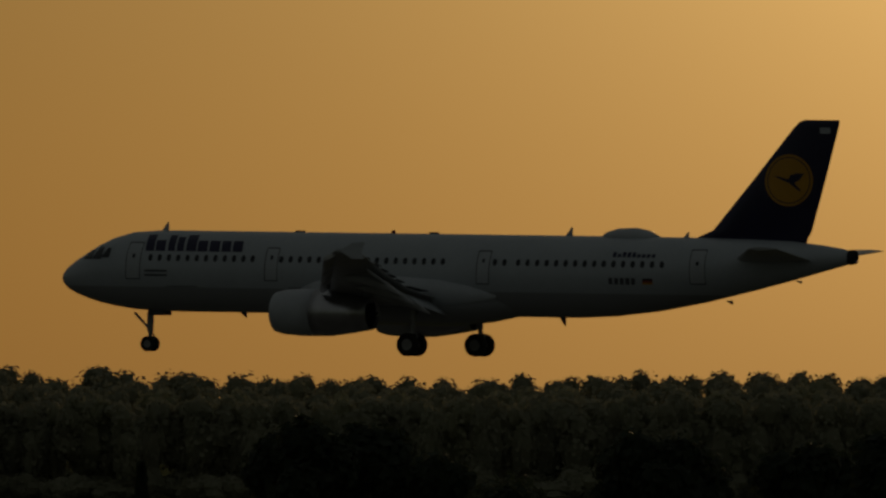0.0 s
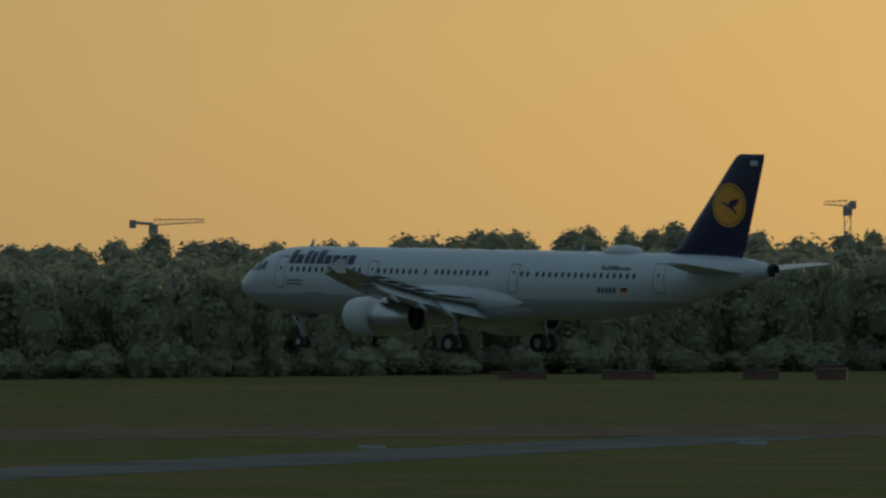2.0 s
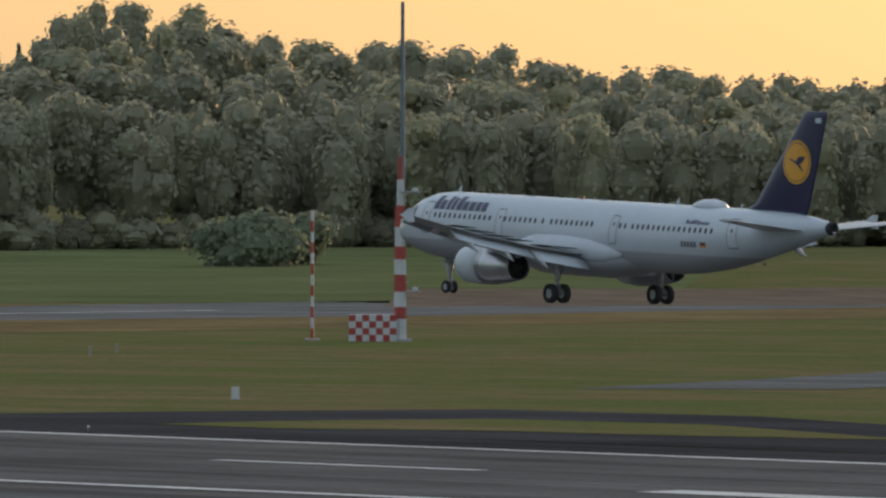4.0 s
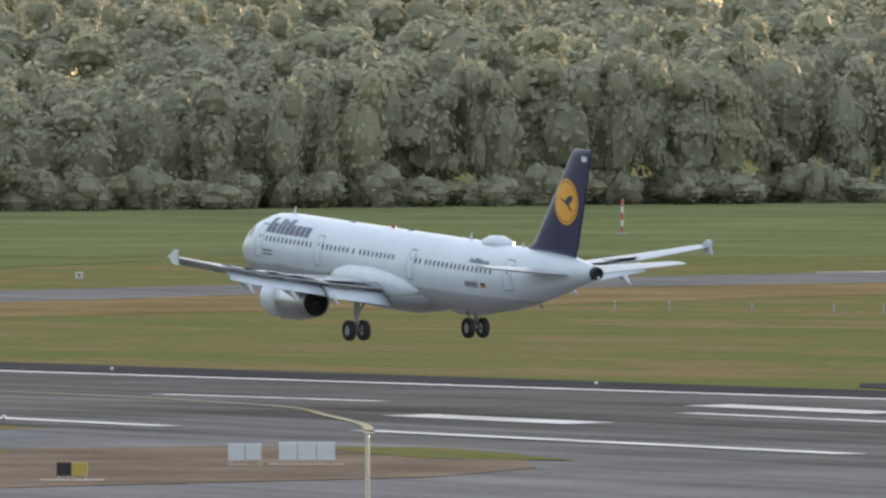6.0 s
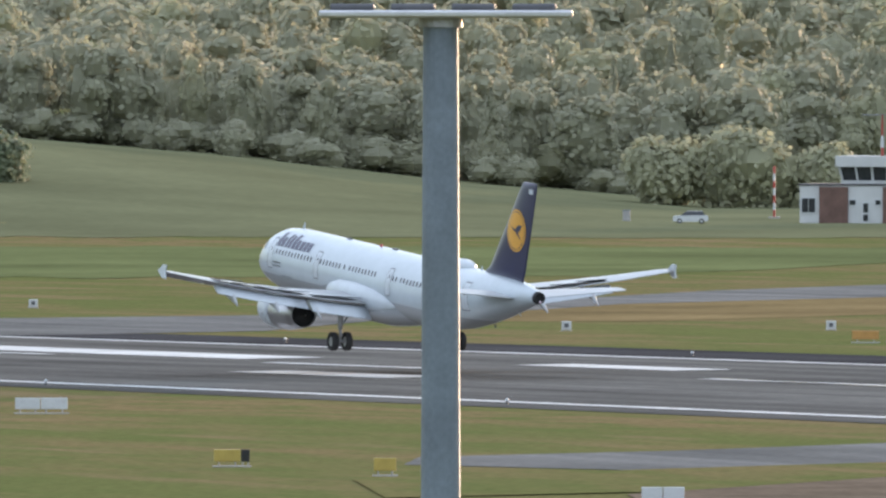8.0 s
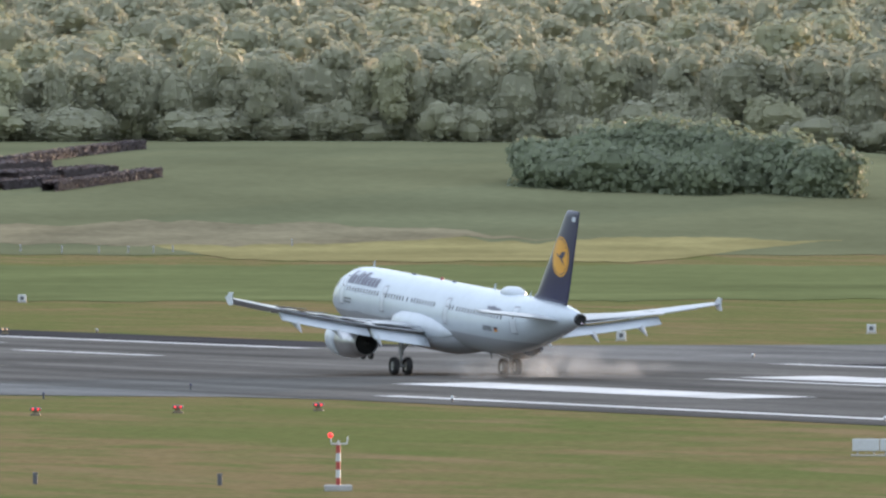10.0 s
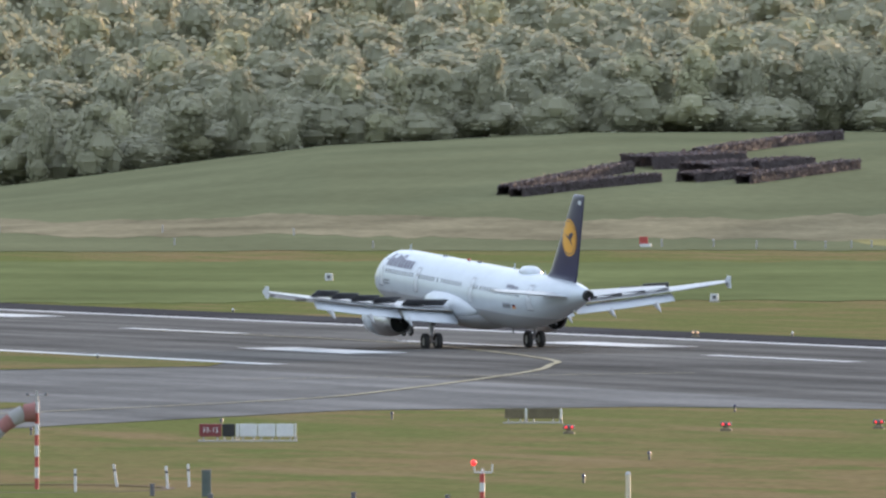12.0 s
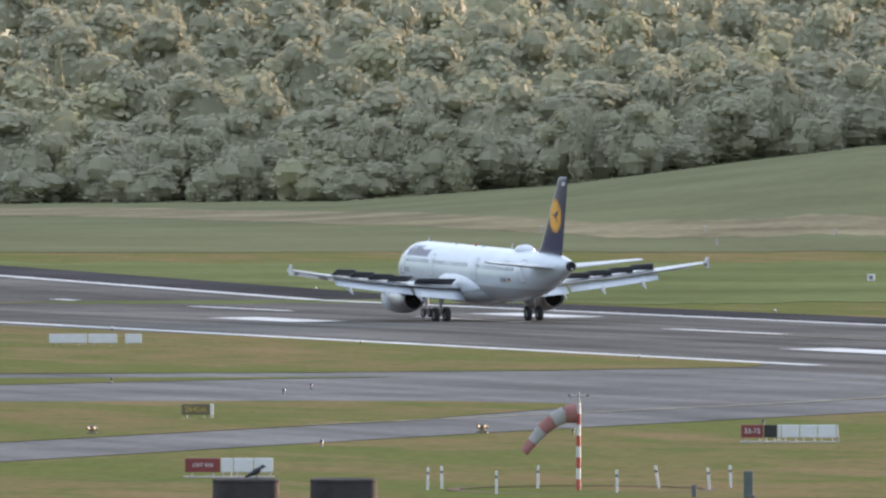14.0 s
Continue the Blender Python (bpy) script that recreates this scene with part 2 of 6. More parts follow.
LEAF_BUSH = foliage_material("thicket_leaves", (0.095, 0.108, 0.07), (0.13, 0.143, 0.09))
# near-black leaves: the crowns' darkness against the evening light is in the colour
LEAF_SILHOUETTE = foliage_material("silhouette_leaves", (0.02, 0.028, 0.016), (0.045, 0.055, 0.03))
RED_LEAF = foliage_material("copper_hedge_leaves", (0.055, 0.045, 0.047), (0.075, 0.06, 0.06))
BARK = material("bark", (0.1, 0.075, 0.055), 0.9, vary=0.3, scale=3, fine=20)
HULL = fuselage_material()
WHITE = material("white_gloss_paint", (0.48, 0.515, 0.55), 0.3, vary=0.05, scale=1, fine=8)
WING_GREY = material("wing_grey_paint", (0.38, 0.39, 0.4), 0.3, vary=0.07, scale=0.7, fine=6)
DARK_GREY = material("dark_grey_panel", (0.09, 0.09, 0.1), 0.5, vary=0.15, scale=1, fine=8)
NAVY = material("navy_paint", (0.019, 0.018, 0.058), 0.3, vary=0.08, scale=1, fine=8)
GOLD = material("yellow_gold_paint", (0.6, 0.29, 0.028), 0.35, vary=0.06, scale=1, fine=8)
GLASS = material("dark_window_glass", (0.03, 0.032, 0.038), 0.08, vary=0.2, scale=1, fine=4)
RUBBER = material("tyre_rubber", (0.022, 0.021, 0.021), 0.85, vary=0.25, scale=4, fine=30)
STEEL = material("grey_steel", (0.33, 0.33, 0.34), 0.4, 0.6, vary=0.15, scale=3, fine=20)
BARE = material("bare_metal", (0.5, 0.5, 0.52), 0.3, 0.9, vary=0.08, scale=2, fine=15)
BLACK = material("soot_black", (0.02, 0.02, 0.02), 0.8, vary=0.2)
RED = material("signal_red_paint", (0.33, 0.05, 0.04), 0.5, vary=0.15, scale=2, fine=15)
SIGN_RED = material("sign_red_face", (0.15, 0.022, 0.026), 0.5, vary=0.1)
SIGN_YELLOW = material("sign_yellow_face", (0.38, 0.28, 0.06), 0.5, vary=0.1)
SIGN_WHITE = material("white_sheet_metal", (0.5, 0.51, 0.52), 0.5, vary=0.08, scale=1, fine=8)
SIGN_BROWN = material("weathered_sign_back", (0.11, 0.09, 0.05), 0.7, vary=0.2)
ORANGE = material("orange_sign_face", (0.42, 0.22, 0.06), 0.5, vary=0.1)
RED_LAMP = material("red_lamp_glow", (1.0, 0.04, 0.035), 0.4, vary=0.02, emit=0.4)
AMBER_LAMP = material("amber_lamp_glow", (1.0, 0.62, 0.3), 0.4, vary=0.02, emit=0.28)
STROBE = material("tail_light_glow", (1.0, 0.8, 0.95), 0.4, vary=0.02, emit=0.08)
RENDER_WHITE = material("white_rendered_wall", (0.5, 0.5, 0.5), 0.8, vary=0.08, scale=0.4, fine=5)
BRICK_BROWN = material("brown_brick_facing", (0.13, 0.075, 0.06), 0.85, vary=0.2, scale=0.8, fine=8)
CONCRETE = material("grey_concrete", (0.32, 0.31, 0.3), 0.85, vary=0.15, scale=0.4, fine=5)
ROOFING = material("dark_roof_felt", (0.09, 0.085, 0.085), 0.9, vary=0.2, scale=0.3, fine=4)
ZINC = material("galvanised_steel", (0.15, 0.18, 0.21), 0.55, 0.3, vary=0.15, scale=1.2, fine=10)
SOCK_RED = material("faded_red_cloth", (0.24, 0.11, 0.1), 0.9, vary=0.12)
SOCK_WHITE = material("white_cloth", (0.27, 0.265, 0.26), 0.9, vary=0.08)
VENT_DARK = material("dark_brown_sheet_metal", (0.042, 0.038, 0.038), 0.8, vary=0.2, scale=2, fine=12, spec=0.1)
SMOKE = smoke_material()


# ---- building helpers ----
def smooth_step(x):
    x = min(max(x, 0.0), 1.0)
    return x * x * (3 - 2 * x)


def along(x, table):
    """Linear reading of a table of (x, value)."""
    return float(np.interp(x, [a for a, _ in table], [c for _, c in table]))


HILL = [(63.5, 0), (64.5, 2.5), (65.4, 6), (66.5, 9), (68, 9.6), (70, 9.6), (71, 8), (72.2, 3), (73, 1), (74.5, 0)]


def ground_z(x, y):
    """The airfield falls gently along the runway; a low hill rises behind it."""
    z = 0.0057 * (min(max(x, -1250), -600) + 960)
    bearing, r = math.degrees(math.atan2(-x, y)), math.hypot(x, y)
    z += along(bearing, HILL) * smooth_step((r - 1540) / 300)
    z += 8 * smooth_step((bearing - 62) / 5) * smooth_step((r - 1950) / 800)
    return z


def mesh_of(name, verts, faces, mat, smooth=False):
    me = bpy.data.meshes.new(name)
    me.from_pydata([tuple(v) for v in verts], [], faces)
    for mm in (mat if isinstance(mat, (list, tuple)) else [mat]):
        me.materials.append(mm)
    if smooth:
        me.polygons.foreach_set("use_smooth", [True] * len(me.polygons))
    me.update()
    return me


def part(name, bm, mat, parent, label="", m=None):
    """A bmesh (or a ready mesh) as one mesh object under its thing."""
    if isinstance(bm, bpy.types.Mesh):
        me = bm
    else:
        me = bpy.data.meshes.new(name)
        bm.to_mesh(me)
        bm.free()
        me.materials.append(mat)
    ob = new(name, me)
    ob.parent = parent
    if m is not None:
        ob.matrix_basis = m
    return tagged(ob, label) if label else ob


def thing(name, m, label, category, group="", kind=""):
    ob = new(name)
    ob.matrix_basis = m
    return tagged(ob, label, category, group, kind)


def box(sx, sy, sz, x=0, y=0, z=0, bevel=0.0, bm=None, turn=None):
    """A box centred at x, y with its underside at z, edges rounded."""
    bm = bm or bmesh.new()
    geo = bmesh.ops.create_cube(bm, size=1.0)["verts"]
    mm = Matrix.Translation((x, y, z + sz / 2)) @ (turn or Matrix()) @ Matrix.Diagonal((sx, sy, sz, 1))
    bmesh.ops.transform(bm, matrix=mm, verts=geo)
    if bevel:
        es = list({e for v in geo for e in v.link_edges})
        bmesh.ops.bevel(bm, geom=es, offset=bevel, segments=2, affect="EDGES", profile=0.5)
    return bm


def rod(a, c, r0, r1=None, n=12, bm=None):
    """A tapered round bar from a to c."""
    bm = bm or bmesh.new()
    a, c = Vector(a), Vector(c)
    d = c - a
    geo = bmesh.ops.create_cone(bm, cap_ends=True, segments=n, radius1=r0, radius2=r0 if r1 is None else r1, depth=d.length)["verts"]
    bmesh.ops.transform(bm, matrix=Matrix.Translation((a + c) / 2) @ d.to_track_quat("Z", "Y").to_matrix().to_4x4(), verts=geo)
    return bm


def lathe(profile, axis="X", n=28):
    """A surface of revolution: profile of (along, radius); closed where the radius is nought."""
    verts, faces = [], []
    for s, r in profile:
        for k in range(n):
            a = 2 * math.pi * k / n
            verts.append({"X": (s, r * math.cos(a), r * math.sin(a)), "Z": (r * math.cos(a), r * math.sin(a), s),
                          "Y": (r * math.sin(a), s, r * math.cos(a))}[axis])
    for i in range(len(profile) - 1):
        for k in range(n):
            j = (k + 1) % n
            faces.append((i * n + k, i * n + j, (i + 1) * n + j, (i + 1) * n + k))
    return verts, faces


def flat_polygon(name, points, z, mat):
    """A flat sheet that follows the ground, z above it."""
    xs = sorted({-600.0, -1250.0})
    bm = bmesh.new()
    bm.faces.new([bm.verts.new((x, y, 0)) for x, y in points])
    for x in xs:
        bmesh.ops.bisect_plane(bm, geom=bm.verts[:] + bm.edges[:] + bm.faces[:], plane_co=(x, 0, 0), plane_no=(1, 0, 0))
    for v in bm.verts:
        v.co.z = ground_z(v.co.x, v.co.y) + z
    bmesh.ops.recalc_face_normals(bm, faces=bm.faces[:])
    for f in bm.faces:
        if f.normal.z < 0:
            f.normal_flip()
    bmesh.ops.triangulate(bm, faces=bm.faces[:])
    me = bpy.data.meshes.new(name)
    bm.to_mesh(me)
    bm.free()
    me.materials.append(mat)
    return new(name, me)


def facing(x, y, bearing, lift=0.0):
    """A pose on the ground whose local x runs across the view and whose front, -y, looks back to the terrace."""
    return pose(x, y, ground_z(x, y) + lift, 0, 0, bearing)


# ---- ground ----
def build_ground():
    bears = np.concatenate([np.arange(-180, 30, 15), np.arange(30, 62, 0.5), np.arange(62, 76, 0.1), np.arange(76, 90, 0.5), np.arange(90, 180.1, 15)])
    rs = np.concatenate([[5, 60, 150, 300, 450], np.arange(500, 1520, 30), np.arange(1520, 2000, 10), [2100, 2300, 2600, 3000, 3600, 4300, 4900]])
    verts = [(0, 0, ground_z(0, 0))]
    for r in rs:
        for bb in bears[:-1]:
            x, y = -r * math.sin(radians(bb)), r * math.cos(radians(bb))
            verts.append((x, y, ground_z(x, y)))
    nb = len(bears) - 1
    faces = [(0, 1 + (k + 1) % nb, 1 + k) for k in range(nb)]
    for i in range(len(rs) - 1):
        for k in range(nb):
            j = (k + 1) % nb
            faces.append((1 + i * nb + k, 1 + i * nb + j, 1 + (i + 1) * nb + j, 1 + (i + 1) * nb + k))
    faces = [tuple(reversed(f)) if i >= nb else f for i, f in enumerate(faces)]
    ob = new("ground", mesh_of("ground", verts, faces, GRASS, True))
    bm = bmesh.new()
    bm.from_mesh(ob.data)
    bmesh.ops.recalc_face_normals(bm, faces=bm.faces[:])
    if sum(f.normal.z for f in bm.faces) < 0:
        bmesh.ops.reverse_faces(bm, faces=bm.faces[:])
    bm.to_mesh(ob.data)
    bm.free()
    tagged(ob, "flat mown airfield grass with brown dry swathes", "grass", kind="structure")


def hill_sheet(name, bear0, bear1, r0, r1, lift, mat, label, category, ragged=10.0, taper=0.0):
    """A patch of other growth laid over the hill, with a wavering edge."""
    nb, nr = 260, 44
    verts, faces = [], []
    for i in range(nb + 1):
        bb = bear0 + (bear1 - bear0) * i / nb
        w0 = ragged * (noise.noise((bb * 3, 0.3, 1)) + 0.5 * noise.noise((bb * 11, 5, 2)))
        w1 = ragged * (noise.noise((bb * 3, 7.3, 1)) + 0.5 * noise.noise((bb * 11, 9, 2)))
        a, c = (r0(bb) if callable(r0) else r0) + w0, (r1(bb) if callable(r1) else r1) + w1
        end = smooth_step(min(i, nb - i) / (nb * taper)) if taper else 1.0
        a = c + (a - c) * max(end, 0.02)
        for k in range(nr + 1):
            r = a + (c - a) * k / nr
            x, y = -r * math.sin(radians(bb)), r * math.cos(radians(bb))
            verts.append((x, y, ground_z(x, y) + lift))
    for i in range(nb):
        for k in range(nr):
            o = i * (nr + 1) + k
            faces.append((o, o + 1, o + nr + 2, o + nr + 1))
    ob = new(name, mesh_of(name, verts, faces, mat, True))
    tagged(ob, label, category, kind="structure")


build_ground()
hill_sheet("meadow", 62.5, 75.5, 1560, 2050, 0.045, FIELD, "dull green meadow on a low rounded hill", "meadow", 6)
hill_sheet("dry_grass", 67.2, 76, lambda q: along(q, [(67, 1590), (70, 1590), (72, 1620), (74, 1800), (76, 1830)]),
           lambda q: along(q, [(67, 1600), (68.5, 1640), (70, 1635), (72, 1665), (73, 1790), (74, 1880), (76, 1900)]), 0.07, DRY,
           "band of pale straw-coloured dry grass below the hill", "dry grass", 12, 0.15)
hill_sheet("far_field", 54.8, 62.4, 1520, 2200, 0.03, GREEN, "bright green grass field before the woods", "grass", 10)
hill_sheet("green_strip", 61, 77, 1290, 1500, 0.04, GREEN, "bright green band of grass beyond the runway", "grass", 16, 0.2)
hill_sheet("straw_strip", 66.3, 69.3, 1525, 1605, 0.06, STRAW, "thin strip of yellow straw grass beyond the airfield", "dry grass", 14, 0.3)
hill_sheet("heath_strip", 44, 56, 1480, 1640, 0.04, EARTH, "dull brown strip across the airfield", "dry grass", 14)


def ground_piece(name, points, z, mat, label, category):
    return tagged(flat_polygon(name, points, z, mat), label, category, kind="structure")


ground_piece("runway", [(-2300, 315), (400, 315), (400, 388.1), (-603, 388.1), (-735, 390.6), (-884, 386.5), (-966, 381.7), (-2300, 381.7)], 0.03, ASPHALT, "grey asphalt runway streaked with black tyre rubber", "runway")
ground_piece("runway_shoulder", [(-2300, 381.7), (-966, 381.7), (-966, 393.5), (-2300, 393.5)], 0.03, SHOULDER, "dark asphalt shoulder along the runway", "runway shoulder")
ground_piece("runway_shoulder", [(-884, 386.5), (-735, 390.6), (-603, 388.1), (400, 388.1), (400, 401), (-624, 401), (-750, 406), (-884, 401)], 0.03, SHOULDER, "dark asphalt shoulder along the runway", "runway shoulder")
ground_piece("crossing_taxiway", [(-948, 315), (-952, 267), (-965, 60), (-600, 60), (-720, 203), (-757, 233), (-782, 254), (-812, 281), (-814, 300), (-800, 312), (-789, 315)], 0.03, TAXI,
             "pale grey asphalt taxiway joining the runway", "taxiway")
ground_piece("apron_taxiway", [(-575, 315), (-560, 284), (-556, 268), (-545, 262), (-533, 268), (-520, 262), (-500, 258), (-476, 242), (-440, 120), (-100, 120), (-100, 315)], 0.026, TAXI, "grey asphalt taxiway beside the runway", "taxiway")
ground_piece("grass_island", [(-533, 270), (-538, 285), (-538, 293), (-531, 289), (-519, 276), (-503, 256), (-500, 240), (-525, 250)], 0.06, GRASS, "narrow strip of yellowed grass", "grass")
ground_piece("earth_island", [(-538, 293), (-537, 306), (-530, 313), (-518, 312), (-495, 300), (-484, 288), (-479, 262), (-476, 242), (-500, 252), (-519, 276)], 0.055, EARTH, "bare brown earth beside the taxiway", "earth")
ground_piece("grass_island", [(-535, 308), (-528, 313.5), (-505, 308), (-512, 303)], 0.07, GRASS, "strip of green grass at the taxiway edge", "grass")
ground_piece("grass_island", [(-855, 241), (-851, 258), (-846, 266), (-838, 270), (-829, 268), (-800, 249), (-757, 213), (-730, 150), (-870, 150)], 0.06, GRASS, "mown grass island between taxiways", "grass")
ground_piece("grass_island", [(-926, 255), (-921, 275), (-919, 286), (-915, 274), (-903, 254), (-890, 180), (-930, 180)], 0.06, GRASS, "narrow grass strip between taxiways", "grass")
ground_piece("cross_runway", [(-966, 381.7), (-966, 402), (-957, 423), (-959, 444), (-1000, 480), (-1066, 536), (-1095, 570), (-1125, 614), (-1145, 650), (-1185, 731), (-1262, 800), (-1272, 861), (-1340, 1010),
                              (-1240, 1010), (-1140, 777), (-1136, 720), (-1109, 686), (-1080, 610), (-1050, 571), (-1034, 550), (-998, 494), (-930, 440), (-891, 413), (-884, 395), (-884, 386.5)], 0.03, TAXI,
             "grey asphalt cross runway over the far grass", "runway")
ground_piece("joining_taxiway", [(-652.3, 412.1), (-643.4, 422.5), (-642.5, 432.8), (-634.4, 453.8), (-598.5, 451.5), (-548.5, 437.9), (-486.2, 412.9), (-498.4, 402.2), (-554.9, 401.6), (-610.3, 398.6), (-641.8, 405.9)], 0.034, SHOULDER, "dark asphalt where a taxiway joins the runway", "taxiway")
ground_piece("grass_island", [(-601.3, 406.1), (-605.7, 418.0), (-602.5, 432.8), (-580.4, 435.0), (-537.7, 422.1), (-558.5, 416.0), (-573.5, 413.8), (-587.0, 406.2)], 0.06, GRASS, "thin sliver of grass between asphalt", "grass")
ground_piece("grass_island", [(-1161.4, 316.2), (-1061.7, 321.2), (-1005.1, 322.6), (-952.4, 321.0), (-941.5, 316.2), (-935.6, 300.3), (-934.5, 282.7), (-940.6, 256.1)], 0.064, GRASS, "wedge of mown grass beside the runway", "grass")
ground_piece("brown_verge", [(-1240, 1010), (-1140, 777), (-1136, 720), (-1109, 686), (-1080, 610), (-1050, 571), (-1034, 550), (-998, 494), (-930, 440), (-915, 455), (-958, 520), (-985, 575), (-1030, 640), (-1050, 700), (-1075, 770), (-1160, 1010)], 0.02, BROWN,
             "strip of dry brown grass along the cross runway", "dry grass")
ground_piece("service_road", [(-690, 520), (-718, 562), (-835, 697), (-925, 815), (-1088, 1016), (-1250, 1225), (-1330, 1330), (-1352, 1310), (-1272, 1206), (-1112, 1005), (-946, 798), (-856, 684), (-738, 548), (-706, 508)], 0.03, TAXI,
             "pale grey service road across the grass", "road")


def painted(name, points, mat, label):
    tagged(flat_polygon(name, points, 0.07, mat), label, "road marking", "runway markings", "structure")


def bar(x0, x1, y, w, mat=None, label="white block painted on the runway", slant=0.0):
    painted("runway_marking", [(x0, y - w / 2), (x1, y - w / 2), (x1 - slant, y + w / 2), (x0 - slant, y + w / 2)], mat or MARKING, label)


for x0, x1, y in ((-2300, -1251, 380.6), (-1249, -960, 380.6), (-599, 400, 387), (-2300, -1251, 322), (-1249, -945, 322), (-797, -601, 321), (-599, -573, 321), (-560, -508, 326), (-500, 400, 326)):
    bar(x0, x1, y, 1.8, label="long white line along the runway edge")
painted("runway_marking", [(-886, 384.6), (-735, 388.6), (-601, 386.1), (-601, 387.9), (-735, 390.4), (-886, 386.4)], MARKING, "long white line along the runway edge")
for x0, x1, y, w in ((-832, -779, 339, 7), (-842, -787, 367, 7), (-1005, -981, 342, 5), (-1018, -995, 368.5, 5), (-1158, -1134, 345.5, 5), (-1171, -1148, 371.5, 5),
                     (-1309, -1288, 371, 5), (-1297, -1274, 345, 5), (-758, -735, 372, 5), (-747, -724, 347, 5), (-598, -577, 370, 4), (-587, -566, 344, 4), (-450, -428, 344, 4), (-460, -438, 370, 4)):
    bar(x0, x1, y, w, slant=1.5)
for k in range(-6, 10):
    x0 = -1092 + 63.5 * k
    if not (-960 < x0 < -860):
        bar(x0, x0 + 28, 360, 1.4, label="white dash on the runway centre line")


def curve_line(points, w, label="curved yellow taxi guide line"):
    """A painted line of width w through the points."""
    ps = [Vector((x, y, 0)) for x, y in points]
    left, right = [], []
    for i, p in enumerate(ps):
        d = (ps[min(i + 1, len(ps) - 1)] - ps[max(i - 1, 0)]).normalized()
        s = Vector((-d.y, d.x, 0)) * w / 2
        left.append((p.x + s.x, p.y + s.y))
        right.append((p.x - s.x, p.y - s.y))
    painted("taxi_guide_line", left + right[::-1], YELLOW_LINE, label)


def bend(points, n=8):
    """More points along a smooth bend through the given ones."""
    out = []
    for i in range(len(points) - 1):
        p0, p1, p2, p3 = (Vector(points[min(max(i + o, 0), len(points) - 1)]) for o in (-1, 0, 1, 2))
        for k in range(n):
            u = k / n
            out.append(tuple(0.5 * (2 * p1 + (p2 - p0) * u + (2 * p0 - 5 * p1 + 4 * p2 - p3) * u * u + (3 * p1 - p0 - 3 * p2 + p3) * u ** 3)))
    return out + [tuple(points[-1])]


curve_line(bend([(-1085, 359), (-1029, 358), (-988, 352), (-952, 344), (-936, 338), (-913, 328), (-862, 301), (-836, 284), (-790, 240)]), 0.5)
curve_line(bend([(-711, 361), (-675, 358), (-639, 354), (-610, 348), (-590, 340), (-571, 332), (-554, 323)]), 0.6)
painted("runway_marking", [(-1181, 722), (-1184, 722), (-1204, 790), (-1201, 790)], MARKING, "white line on the cross runway")
curve_line([(-906, 337), (-899, 304)], 0.6, "white line across the taxiway")


# ---- trees ----
def leaf_cards(rng, centres, normals, size, loose=0.45):
    """Small bent leaf clumps as quads, facing roughly along the normals."""
    n = len(centres)
    nrm = normals + rng.normal(0, loose, (n, 3))
    nrm /= np.linalg.norm(nrm, axis=1)[:, None] + 1e-9
    up = rng.normal(0, 1, (n, 3))
    u = np.cross(nrm, up)
    u /= np.linalg.norm(u, axis=1)[:, None] + 1e-9
    v = np.cross(nrm, u)
    s = size * rng.uniform(0.6, 1.35, (n, 1))
    corners = []
    for a, c in ((-1, -0.6), (0.35, -1), (1, 0.55), (-0.4, 1)):
        corners.append(centres + (u * a + v * c) * s * rng.uniform(0.75, 1.15, (n, 1)) + nrm * rng.normal(0, 0.12, (n, 1)) * s)
    return np.stack(corners, 1).reshape(-1, 3)


def lobe_core(rng, centre, radii):
    """The leafy inside of a lobe: facets of a lumpy ellipsoid."""
    nl, nz = 7, 4
    th, ph = np.linspace(0, 2 * np.pi, nl + 1), np.linspace(-0.5 * np.pi, 0.5 * np.pi, nz + 1)
    out = []
    for i in range(nl):
        for k in range(nz):
            for a, c in ((th[i], ph[k]), (th[i + 1], ph[k]), (th[i + 1], ph[k + 1]), (th[i], ph[k + 1])):
                out.append((math.cos(a) * math.cos(c), math.sin(a) * math.cos(c), math.sin(c)))
    d = np.array(out)
    return centre + d * radii * 0.76 * (1 + rng.normal(0, 0.07, (len(d), 1)))


